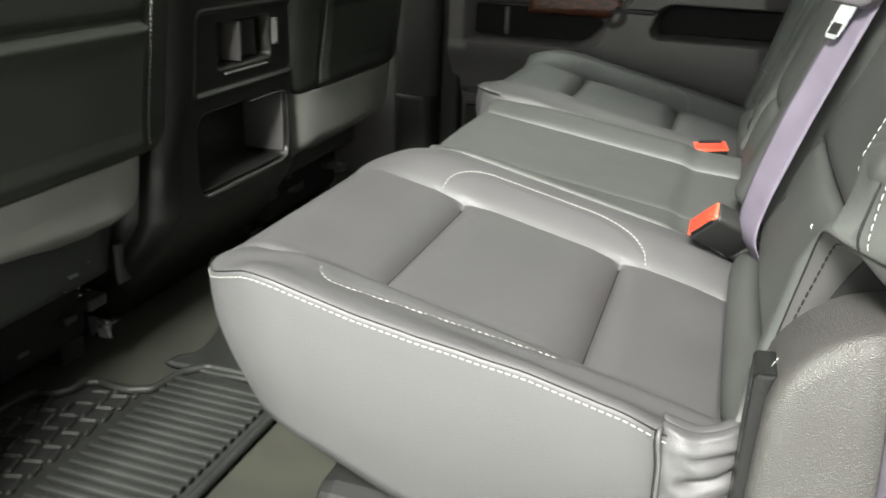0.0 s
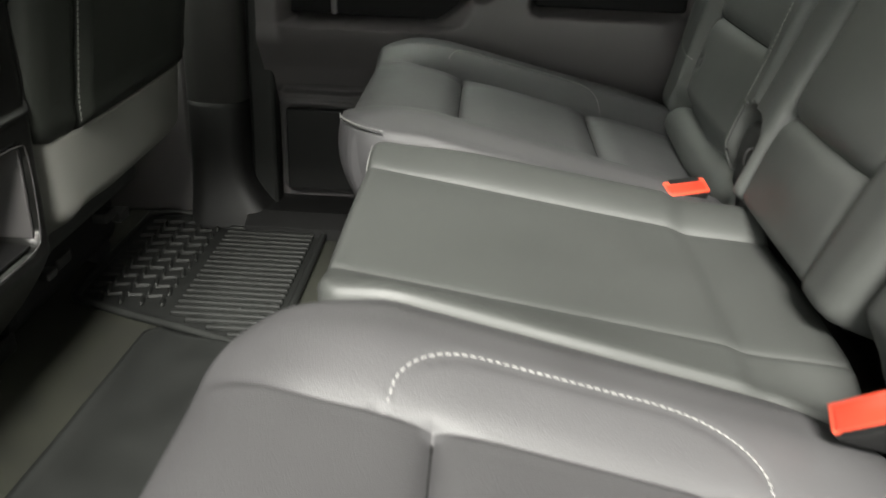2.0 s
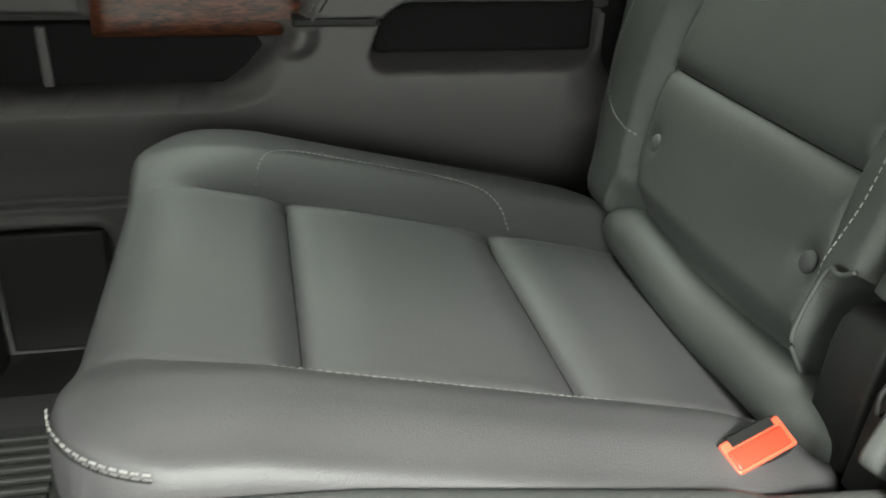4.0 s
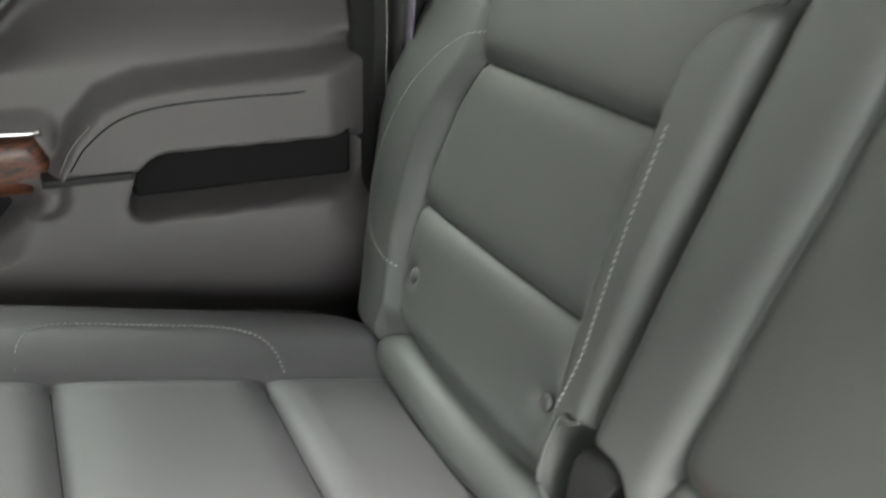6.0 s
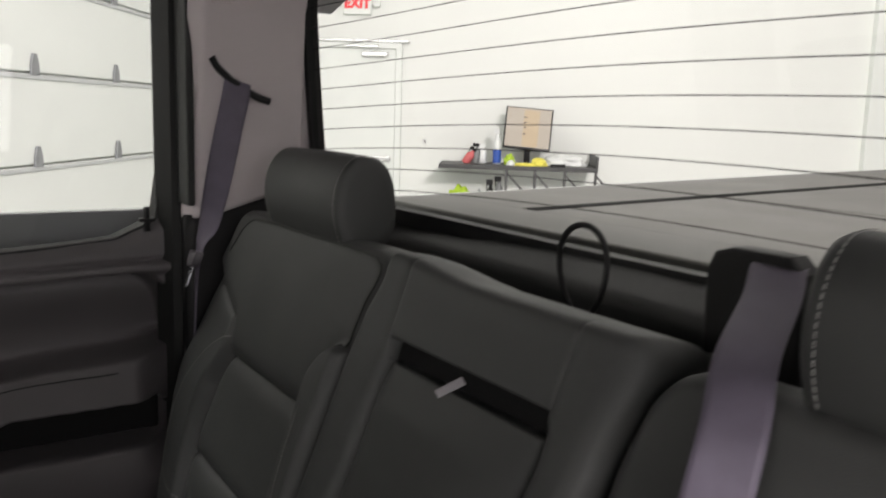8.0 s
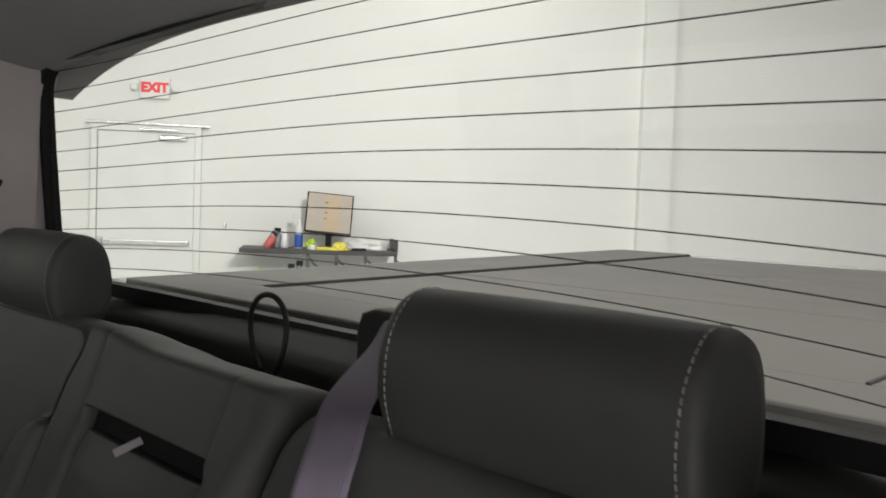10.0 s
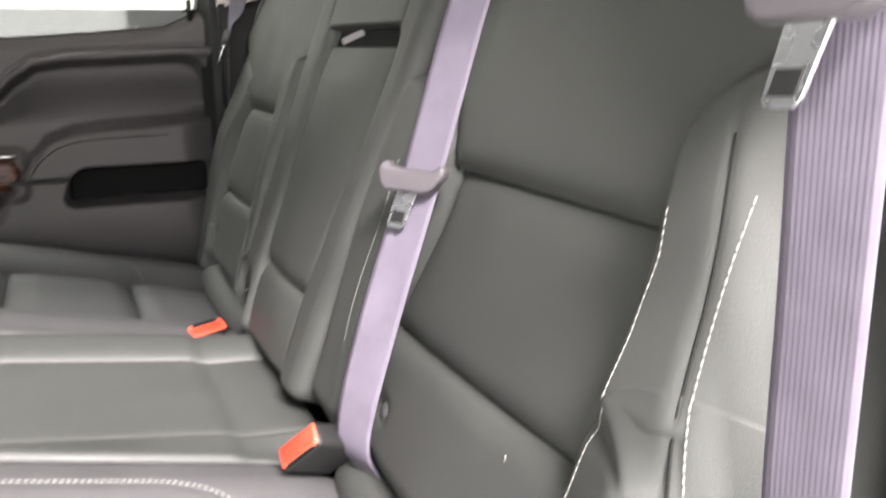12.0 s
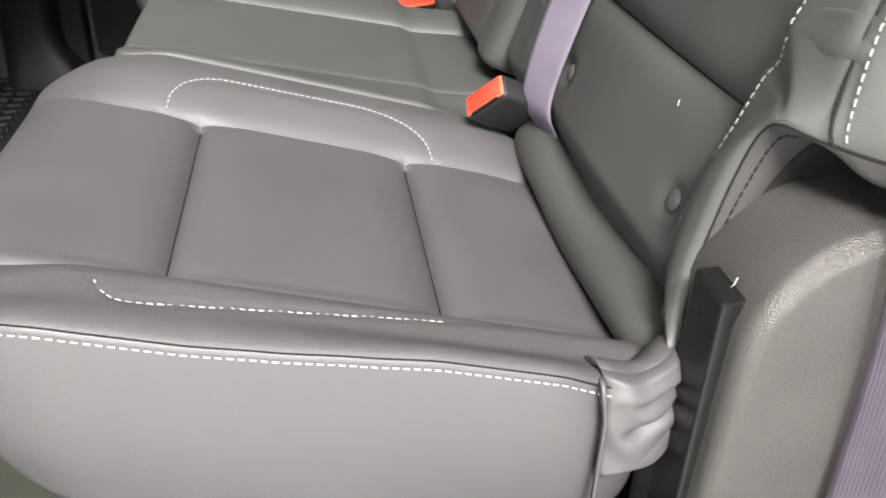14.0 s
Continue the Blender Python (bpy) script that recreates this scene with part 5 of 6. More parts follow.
tagged(part("belt_guide", bm, BLACK), "black belt guide on the seat back's top edge", "belt guide")

# Wheel housing trim by the open door, with its black cover plate.
wheel = thing("wheel_housing_trim", "grained dark grey plastic wheel housing cover beside the seat", "trim panel", (-0.735, -0.1, 0.03))
prof = [(-0.019, 0.031), (-0.018, 0.30), (-0.019, 0.40)] + [(-0.019 - 0.085 * (1 - math.cos(a)), 0.440 + 0.083 * math.sin(a)) for a in [math.pi / 2 * k / 10 for k in range(1, 11)]] + [(-0.20, 0.530), (-0.31, 0.533), (-0.33, 0.49), (-0.33, 0.031)]
xs = (-0.770, -0.66)
adopt(part("cover", prism(prof, "x", xs[0], xs[1], 0.013, 5), COVERGRAIN, None, "", True), wheel)
xs = (-0.750, -0.709)
adopt(part("cover_plate", prism([(-0.025, 0.20), (-0.012, 0.20), (-0.010, 0.466), (-0.012, 0.469), (-0.025, 0.470)], "x", xs[0], xs[1], 0.0025), PLATE, None, "satin black cover plate"), wheel)

# ---- footwell ----


def tread_mat(side):
    """Rubber mat: ribbed field, raised tread marks and a rim."""
    t = thing("floor_mat", "black rubber floor mat with ribs and raised diamond tread", "floor mat", (side * 0.5, 0.8, 0.03), "rubber floor mats")
    inner = 0.245 if side < 0 else 0.345
    if side < 0:
        outline = [(inner, 0.608), (0.872, 0.608), (0.872, 1.03), (0.62, 1.03), (0.53, 1.000), (0.475, 0.988), (0.430, 0.983), (0.413, 0.975), (0.407, 0.946), (0.391, 0.932), (0.364, 0.929), (0.352, 0.906), (0.358, 0.876), (0.356, 0.850), (0.341, 0.820), (0.275, 0.806), (inner, 0.780)]
    else:
        outline = [(inner, 0.612), (0.878, 0.612), (0.878, 0.99), (0.52, 0.99), (0.485, 0.985), (0.462, 0.930), (0.440, 0.872), (0.395, 0.740)]
    adopt(part("base", prism([(side * a, b) for a, b in outline], "z", 0.031, 0.036, 0.001), RUBBER), t)
    ring = [Vector((side * a, b, 0.041)) for a, b in outline]
    dense = []
    for k in range(len(ring)):
        a, b = ring[k], ring[(k + 1) % len(ring)]
        dense += [a.lerp(b, x) for x in (0.06, 0.3, 0.7, 0.94)]
    adopt(part("rim", tube(dense, 0.0075, 8, True), RUBBER, None, "", True), t)
    step = 0.0200
    me = None
    x = inner + 0.045
    while x < 0.845:
        if me is None:
            ob = part("rib", box(0, 0.0115, 0, 0.178, 0.035, 0.0455, 0.003, 2), RUBBER)
            me = ob.data
        else:
            ob = new("rib", me)
        adopt(ob, t)
        ob.location = (side * x - (0.0115 if side < 0 else 0), 0.630, 0)
        if side > 0 and x < 0.445:
            ob.scale = (1, 0.30 + 0.70 * (x - 0.385) / 0.06, 1)
        x += step
    bm = bmesh.new()
    for i in range(15):
        for j in range(5):
            cx, cy = inner + 0.075 + 0.036 * i, 0.835 + 0.036 * j
            if cx > 0.85 or cy > 0.95 or (cy > 0.88 and cx < 0.40) or cx < 0.35 or (side > 0 and cx < 0.47):
                continue
            for turn in (0.0, math.pi / 2):
                ox = 0.018 if turn else 0.0
                part_bm = box(-0.015, 0.015, -0.0042, 0.0042, 0.034, 0.0425, 0.0034, 1)
                moved(part_bm, Matrix.Translation((side * (cx + ox), cy + ox, 0)) @ Matrix.Rotation(turn + 0.25, 4, "Z"))
                tmp = bpy.data.meshes.new("tmp")
                part_bm.to_mesh(tmp)
                part_bm.free()
                bm.from_mesh(tmp)
                bpy.data.meshes.remove(tmp)
    tagged(adopt(part("tread", bm, RUBBER, None, "raised diamond tread"), t), kind="stuff")


tread_mat(-1)
tread_mat(1)
def bridge_mat(u, v):
    """A soft rubber sheet with shallow waves, over the tunnel between the two tread mats."""
    x = -0.262 + 0.600 * u
    front = along(x, ((-0.262, 0.850), (-0.245, 0.846), (-0.219, 0.818), (-0.188, 0.821), (-0.115, 0.845), (0.129, 0.834), (0.264, 0.827), (0.316, 0.824), (0.338, 0.800)))
    y = 0.590 + (front - 0.590) * v
    x = -0.262 + (along(y, ((0.59, 0.340), (0.65, 0.357), (0.74, 0.388), (0.83, 0.402))) + 0.262) * u
    z = 0.0425 + 0.0022 * math.sin(38 * y + 5 * x) * ss(0.0, 0.3, u) + 0.0012 * math.sin(61 * y - 9 * x) + 0.0030 * (ss(0.05, 0.0, v) + ss(0.95, 1.0, v))
    return (x, y, z)


v, f = sheet(bridge_mat, 70, 40)
v, f = solid(v, f, (0, 0, -0.008))
tagged(obj("center_mat", v, f, RUBBER), "black rubber bridge mat over the floor tunnel", "floor mat")

# ---- front seats and console ----


def front_seat(side):
    t = thing("front_seat", "black vinyl front seat back with map pocket and grey flap", "car seat", (side * 0.48, 1.0, 0.03), "front seats")

    def face(x, z):
        ax = abs(x - side * 0.48)
        d = 0.010 * ss(0.27, 0.17, ax)
        d -= 0.006 * bump(ax, 0.195, 0.004) * (z > 0.40)
        if z < 0.60:
            d += 0.012 * ss(0.19, 0.18, ax) * ss(0.40, 0.43, z)
        d -= 0.010 * bump(z, 0.604, 0.006) * ss(0.20, 0.185, ax)
        d += 0.006 * bump(z, 0.590, 0.010) * ss(0.19, 0.18, ax)
        return d
    v, f = pad(side * 0.48 - 0.282, side * 0.48 + 0.282, 0.395, 1.06, face, -0.12, n=(90, 110), corner=0.05, roll=0.035, tuck=0, side=0.0)
    v = [(x, 0.842 - d - 0.13 * max(0.0, z - 0.45), z) for x, z, d in v]
    adopt(obj("backrest", v, f, SOFTBACK, None, "dark vinyl seat back"), t)

    def flap(u, w):
        ax = (0.762 - 0.527 * u) if side < 0 else 0.200 + 0.562 * u
        x = side * ax
        low = along(ax, ((0.235, 0.372), (0.250, 0.335), (0.276, 0.305), (0.305, 0.292), (0.344, 0.287), (0.404, 0.291), (0.478, 0.301), (0.553, 0.311), (0.76, 0.330))) if side < 0 else along(ax, ((0.200, 0.300), (0.207, 0.270), (0.228, 0.251), (0.275, 0.244), (0.31, 0.257), (0.40, 0.251), (0.76, 0.258)))
        z = 0.405 - (0.405 - low) * w
        y = 0.838 + 0.012 * w + 0.05 * ss(0.6, 1.0, w) ** 2 + 0.06 * (abs(2 * u - 1) ** 8)
        return (x, y, z)
    v, f = sheet(flap, 50, 24, True)
    v, f = solid(v, f, (0, 0.006, 0))
    adopt(obj("lower_flap", v, f, CARPETED, None, "light grey carpet flap"), t)
    for e in (-1, 1):
        pts = [Vector((side * 0.48 + e * 0.200, 0.836 - 0.13 * max(0.0, z - 0.45) - 0.007, z)) for z in [0.42 + 0.02 * k for k in range(30)]]
        adopt(part("back_stitching", stitches(pts, [Vector((0, -1, 0))] * len(pts), 0.0075, 0.0055, 0.0009), THREAD, None, "pale stitching"), t)
    v, f = pad(side * 0.48 - 0.25, side * 0.48 + 0.25, 0.93, 1.42, lambda x, y: 0.36 + 0.03 * ss(0.17, 0.24, abs(x - side * 0.48)), 0.20, n=(40, 40), corner=0.06, roll=0.03)
    adopt(obj("seat_cushion", v, f, LEATHER), t)
    if side < 0:
        for x, y, z, w, h in ((-0.372, 0.935, 0.236, 0.010, 0.010), (-0.325, 0.93, 0.228, 0.007, 0.007), (-0.370, 0.928, 0.218, 0.022, 0.007), (-0.350, 0.93, 0.196, 0.006, 0.005),
                              (-0.405, 0.94, 0.250, 0.009, 0.014), (-0.440, 0.94, 0.262, 0.012, 0.018), (-0.335, 0.925, 0.188, 0.005, 0.004), (-0.385, 0.925, 0.205, 0.006, 0.005)):
            adopt(part("fitting", box(x, x + w, y, y + 0.012, z, z + h, 0.0015), STEEL, None, "bright steel fitting"), t)
        adopt(part("bracket", joined(box(-0.312, -0.306, 0.915, 0.955, 0.096, 0.128, 0.001), box(-0.312, -0.250, 0.945, 0.955, 0.096, 0.100, 0.001)), STEEL, None, "bright steel bracket"), t)
        adopt(part("side_plate", box(-0.258, -0.196, 0.930, 0.938, 0.165, 0.235, 0.003), PLASTIC, None, "black side plate"), t)
    for x in (-0.20, 0.16):
        adopt(part("track", box(side * 0.48 + x, side * 0.48 + x + 0.045, 1.02, 1.40, 0.031, 0.075, 0.005), DARKSTEEL, None, "steel seat track"), t)
        adopt(part("track_end", box(side * 0.48 + x - 0.004, side * 0.48 + x + 0.049, 1.005, 1.022, 0.031, 0.066, 0.003), DARKSTEEL, None, "track end"), t)
    adopt(part("riser", box(side * 0.48 - 0.20, side * 0.48 + 0.20, 0.98, 1.36, 0.075, 0.21, 0.02), BLACK), t)
    rnd = random.Random(5 + side)
    for k in range(9):
        x, y, z = side * 0.48 + rnd.uniform(-0.19, 0.19), rnd.uniform(0.92, 0.99), rnd.uniform(0.09, 0.19)
        w = rnd.uniform(0.012, 0.035)
        adopt(part("mechanism", box(x, x + w * 1.5, y, y + w, z, z + w * 0.7, 0.003), STEEL if k % 4 == 0 and side < 0 else DARKSTEEL), t)


front_seat(-1)
front_seat(1)


DIMTRIM = material("satin_grey_strip", (0.16, 0.16, 0.155), 0.4, metal=0.3, vary=0.05)


def console_edge(z):
    """The console's flank on the side of the open door, wider towards its foot."""
    return along(z, ((0.03, -0.235), (0.20, -0.245), (0.36, -0.222), (0.50, -0.188), (0.66, -0.165)))


def console():
    t = thing("center_console", "black centre console rear with vent panel and open storage bin", "console", (0, 1.05, 0.03))

    def face(u, w):
        z = 0.031 + 0.63 * w
        left = console_edge(z)
        x = left + (0.212 - left) * u
        y = 0.850 + 0.19 * (max(0.0, 0.275 - z) / 0.244) ** 1.25
        d = min(x - left, 0.212 - x)
        r = 0.050 if x < 0 else 0.030
        if d < r:
            y += r - math.sqrt(max(0.0, r ** 2 - (r - d) ** 2))
        x0 = left + 0.066
        plate = rounded(x, z, x0, 0.200, 0.460, 0.588, 0.003, 0.012)
        y += 0.004 * plate - 0.0025 * (rounded(x, z, x0 - 0.006, 0.206, 0.454, 0.594, 0.002, 0.014) - plate)
        y += 0.046 * rounded(x, z, -0.052, 0.124, 0.496, 0.567, 0.0025, 0.006)
        y += 0.095 * rounded(x, z, -0.128, 0.174, 0.288, 0.424, 0.003, 0.028)
        return (x, y, z)
    v, f = sheet(face, 200, 210)
    adopt(obj("rear_face", v, f, SATINBLACK, None, "black plastic rear face"), t)
    adopt(part("body", box(-0.205, 0.200, 1.08, 1.45, 0.031, 0.12, 0.01), BLACK), t)

    def flank(u, w):
        z = 0.031 + 0.63 * w
        y0 = 0.900 + 0.19 * (max(0.0, 0.275 - z) / 0.244) ** 1.25
        return (console_edge(z), y0 + (1.5 - y0) * u, z)
    v, f = sheet(flank, 12, 40, True)
    v, f = solid(v, f, (0.008, 0, 0))
    adopt(obj("side_panel", v, f, SATINBLACK, None, "black side panel"), t)
    adopt(part("side_panel", prism([(1.075, 0.031), (0.96, 0.16), (0.885, 0.275), (0.880, 0.66), (1.5, 0.66), (1.5, 0.031)], "x", 0.208, 0.217, 0.004), SATINBLACK, None, "black side panel"), t)
    adopt(part("top_pad", box(-0.175, 0.217, 0.862, 1.5, 0.655, 0.70, 0.018, 3), LEATHER, None, "padded lid"), t)
    adopt(part("vent_divider", box(0.017, 0.024, 0.853, 0.892, 0.498, 0.566, 0.002), PLASTIC), t)
    for x, turn in ((-0.018, 0.5), (0.070, -0.4)):
        adopt(part("vent_vane", moved(box(-0.026, 0.026, -0.002, 0.002, -0.032, 0.032, 0.001, 1), Matrix.Translation((x, 0.878, 0.532)) @ Matrix.Rotation(turn, 4, "Z")), BLACK, None, "black air vane"), t)
    adopt(part("vent_rim", box(-0.034, 0.108, 0.850, 0.857, 0.482, 0.4855, 0.001), DIMTRIM, None, "thin grey line"), t)
    adopt(part("latch", joined(box(0.130, 0.147, 0.848, 0.858, 0.515, 0.562, 0.002), box(0.132, 0.137, 0.844, 0.850, 0.520, 0.558, 0.001)), DIMTRIM, None, "small grey latch"), t)
    # Light is put into the colours: lit side wall paler, unlit floor black.
    adopt(part("bin_wall", box(0.1655, 0.1705, 0.856, 0.944, 0.300, 0.416, 0.002), PLASTIC, None, "bin wall, greyed as if lit"), t)
    adopt(part("bin_floor", box(-0.110, 0.160, 0.858, 0.944, 0.290, 0.294, 0.001), BLACK, None, "bin floor, blackened as if in shade"), t)
    rim = smooth_line([(x, 0.8500, z) for x, z in ((0.040, 0.424), (0.150, 0.424), (0.174, 0.405), (0.174, 0.312), (0.150, 0.288), (0.020, 0.288), (-0.105, 0.288))], 6)
    adopt(part("bin_rim", tube(rim, 0.0009, 6), PLASTIC, None, "thin grey rim", True), t)


console()

# ---- truck bed ----
rise = 0.0225


def bed_z(y):
    return 0.930 + rise * (-0.646 - y)


bed = thing("bed_cover", "grey truck bed with flat vinyl cover and raised side rails", "truck bed", (0, -1.4, 0.1))


def slab(x0, x1, y0, y1, lift, thick, bevel=0.004):
    bm = bmesh.new()
    vs = [bm.verts.new((x, y, bed_z(y) + lift + dz)) for dz in (-thick, 0) for x, y in ((x0, y0), (x1, y0), (x1, y1), (x0, y1))]
    for q in ((3, 2, 1, 0), (4, 5, 6, 7), (0, 1, 5, 4), (1, 2, 6, 5), (2, 3, 7, 6), (3, 0, 4, 7)):
        bm.faces.new([vs[i] for i in q])
    bmesh.ops.bevel(bm, geom=bm.edges, offset=bevel, segments=2, affect="EDGES", profile=0.5)
    return bm


for y0, y1 in ((-1.18, -0.665), (-1.71, -1.186), (-2.24, -1.716)):
    adopt(part("cover_panel", slab(-0.548, 0.548, y0, y1, -0.005, 0.02), TONNEAU, None, "grey vinyl cover panel"), bed)
adopt(part("front_rail", slab(-0.83, 0.83, -0.645, -0.50, 0.0, 0.05), TONNEAU), bed)
for side in (-1, 1):
    xs = sorted((side * 0.560, side * 0.83))
    adopt(part("side_rail", slab(xs[0], xs[1], -2.30, -0.640, 0.0, 0.05), TONNEAU), bed)
    xs = sorted((side * 0.5530, side * 0.5590))
    adopt(part("rail_seal", slab(xs[0], xs[1], -2.29, -0.655, 0.0, 0.05, 0.001), RUBBER, None, "black rubber seal along the rail"), bed)
    xs = sorted((side * 0.83, side * 0.96))
    adopt(part("bed_side", prism([(-0.50, 0.0), (-0.50, 0.915), (-2.32, 0.955), (-2.32, 0.0)], "x", xs[0], xs[1], 0.02), PAINT, None, "painted bed side"), bed)
adopt(part("tailgate", box(-0.83, 0.83, -2.35, -2.30, 0.0, 0.96, 0.01), PAINT, None, "painted tailgate"), bed)
adopt(part("front_board", box(-0.83, 0.83, -0.53, -0.50, 0.0, 0.88, 0.004), PAINT), bed)

# ---- workshop ----
WALL_AT, WALL_OUT, WALL_ALONG = Vector((6.931, -4.002)), Vector((0.8126, -0.5828)), Vector((-0.5828, -0.8126))
GROUND = -0.55
SHOP = Matrix(((WALL_ALONG.x, WALL_OUT.x, 0, WALL_AT.x), (WALL_ALONG.y, WALL_OUT.y, 0, WALL_AT.y), (0, 0, 1, 0), (0, 0, 0, 1)))


def shop(name, bm, mat, label, category, kind="", smooth=False):
    """A thing in the workshop's own axes: along the back wall, out through it, up."""
    return tagged(part(name, moved(bm, SHOP), mat, None, "", smooth), label, category, kind=kind)


def shop_part(name, bm, mat, parent, label="", smooth=False):
    return adopt(part(name, moved(bm, SHOP), mat, None, label, smooth), parent)


LEFT = -1.90
shop("ground", box(LEFT - 0.2, 9.0, -18.0, 0.2, GROUND - 0.1, GROUND, 0), CONCRETE, "grey concrete workshop floor", "floor", "structure")
shop("wall_back", box(LEFT, 9.0, 0.0, 0.15, GROUND, 4.6, 0), WALLPAINT, "white painted workshop wall", "wall", "structure")
# The unseen right and front walls and the ceiling are greyed against fill.
shop("wall_right", box(9.0, 9.15, -18.0, 0.15, GROUND, 4.6, 0), GREYWALL, "unseen workshop wall, greyed to cut fill light", "wall", "structure")
shop("wall_front", box(LEFT, 9.0, -18.15, -18.0, GROUND, 4.6, 0), GREYWALL, "unseen workshop wall, greyed to cut fill light", "wall", "structure")
shop("wall_left", box(LEFT - 0.15, LEFT, -18.0, 0.0, GROUND, 4.6, 0), WALLPAINT, "white painted workshop wall", "wall", "structure")
shop("ceiling_workshop", box(LEFT, 9.0, -18.0, 0.15, 4.6, 4.7, 0), GREYWALL, "unseen workshop ceiling, greyed to cut fill light", "ceiling", "structure")
shop("column", box(4.60, 4.95, -0.10, 0.0, GROUND, 4.6, 0.004), DOORPAINT, "pale grey wall column", "column", "structure")


LIPGREY = material("grey_joint_strip", (0.50, 0.52, 0.52), 0.5, vary=0.03)
HINGE = material("galvanised_hinge", (0.26, 0.27, 0.28), 0.5, metal=0.3, vary=0.15, vary_scale=20)


def garage_door():
    t = thing("garage_door", "white sectional garage door with ribbed panels and small hinges", "garage door", SHOP @ Vector((LEFT, -3.6, GROUND)))
    z = GROUND - 0.408
    k = 0
    while z < 3.3:
        shop_part("door_section", box(LEFT, LEFT + 0.045, -6.4, -0.9, z + 0.006, z + 0.552, 0.008), DOORPAINT, t)
        shop_part("section_lip", box(LEFT + 0.040, LEFT + 0.058, -6.4, -0.9, z + 0.520, z + 0.548, 0.006), LIPGREY, t, "grey panel joint strip")
        for y in (-5.9, -4.7, -3.55, -2.4, -1.4):
            shop_part("hinge", prism([(y - 0.050, z + 0.545), (y + 0.050, z + 0.545), (y + 0.045, z + 0.61), (y + 0.020, z + 0.675), (y - 0.020, z + 0.675), (y - 0.045, z + 0.61)], "x", LEFT + 0.045, LEFT + 0.062, 0.004), HINGE, t, "grey metal hinge")
        z += 0.558
        k += 1
    for y in (-0.86, -0.74):
        shop_part("track", box(LEFT + 0.01, LEFT + 0.06, y, y + 0.03, GROUND, 3.3, 0.004), CHROME, t, "steel track")


garage_door()


def exit_door():
    t = thing("exit_door", "white steel exit door with push bar and closer", "door", SHOP @ Vector((-0.48, 0, GROUND)))
    shop_part("leaf", box(-0.945, -0.030, -0.045, -0.006, GROUND + 0.01, 1.725, 0.004), DOORPAINT, t)
    for a, b in ((-1.01, -0.95), (-0.026, 0.034)):
        shop_part("door_frame", box(a, b, -0.065, -0.002, GROUND, 1.79, 0.004), DOORPAINT, t)
    shop_part("door_frame", box(-1.01, 0.034, -0.066, -0.003, 1.729, 1.79, 0.004), DOORPAINT, t)
    shop_part("drip_cap", box(-1.05, 0.11, -0.085, -0.002, 1.793, 1.815, 0.004), CHROME, t, "grey drip cap")
    shop_part("push_bar", box(-0.93, -0.06, -0.10, -0.05, 0.615, 0.665, 0.01), CHROME, t, "steel push bar")
    shop_part("bar_end", box(-0.94, -0.88, -0.11, -0.045, 0.56, 0.69, 0.01), CHROME, t)
    shop_part("closer", box(-0.36, -0.10, -0.11, -0.045, 1.65, 1.70, 0.01), CHROME, t, "door closer")
    shop_part("closer_arm", box(-0.55, -0.20, -0.10, -0.08, 1.74, 1.76, 0.004), CHROME, t)


exit_door()


def exit_sign():
    t = thing("exit_sign", "white exit sign with red capital letters and two lamp heads", "exit sign", SHOP @ Vector((-0.42, 0, 2.07)))
    shop_part("housing", box(-0.560, -0.280, -0.060, -0.004, 2.055, 2.260, 0.008), DOORPAINT, t)
    for u in (-0.615, -0.225):
        shop_part("lamp_head", box(u - 0.035, u + 0.035, -0.075, -0.015, 2.13, 2.19, 0.015, 3), DOORPAINT, t, "small lamp head")
        shop_part("lamp_arm", box(min(u, -0.42), max(u, -0.42), -0.045, -0.030, 2.15, 2.165, 0.002), DOORPAINT, t)
    cu = bpy.data.curves.new("sign_text", "FONT")
    cu.offset = 0.007
    cu.body, cu.size, cu.extrude, cu.align_x, cu.align_y = "EXIT", 0.125, 0.002, "CENTER", "CENTER"
    cu.materials.append(EXITRED)
    ob = new("lettering", cu)
    bpy.context.view_layer.update()
    me = bpy.data.meshes.new_from_object(ob)
    bpy.data.objects.remove(ob)
    m = SHOP @ Matrix(((1, 0, 0, -0.420), (0, 0, -1, -0.064), (0, 1, 0, 2.157), (0, 0, 0, 1)))
    me.transform(m)
    adopt(tagged(new("lettering", me), "red letters EXIT"), t)


exit_sign()


def work_table():
    t = thing("work_table", "dark folding wall table with slanted steel braces", "table", SHOP @ Vector((1.25, -0.3, GROUND)))
    shop_part("tabletop", box(0.46, 1.96, -0.62, -0.02, 0.600, 0.640, 0.004), DARKWOOD, t)
    shop_part("side_board", box(1.94, 1.962, -0.62, -0.02, 0.640, 0.75, 0.004), DARKWOOD, t)
    for u in (1.09, 1.36, 1.64, 1.93):
        shop_part("leg", box(u, u + 0.026, -0.60, -0.574, GROUND if u == 1.93 else 0.10, 0.600, 0.003), DARKSTEEL, t)
        shop_part("brace", moved(box(-0.008, 0.008, -0.19, 0.19, -0.010, 0.010, 0.002), Matrix.Translation((u + 0.14, -0.585, 0.44)) @ Matrix.Rotation(math.radians(90), 4, "Z") @ Matrix.Rotation(math.radians(46), 4, "X")), DARKSTEEL, t)


work_table()


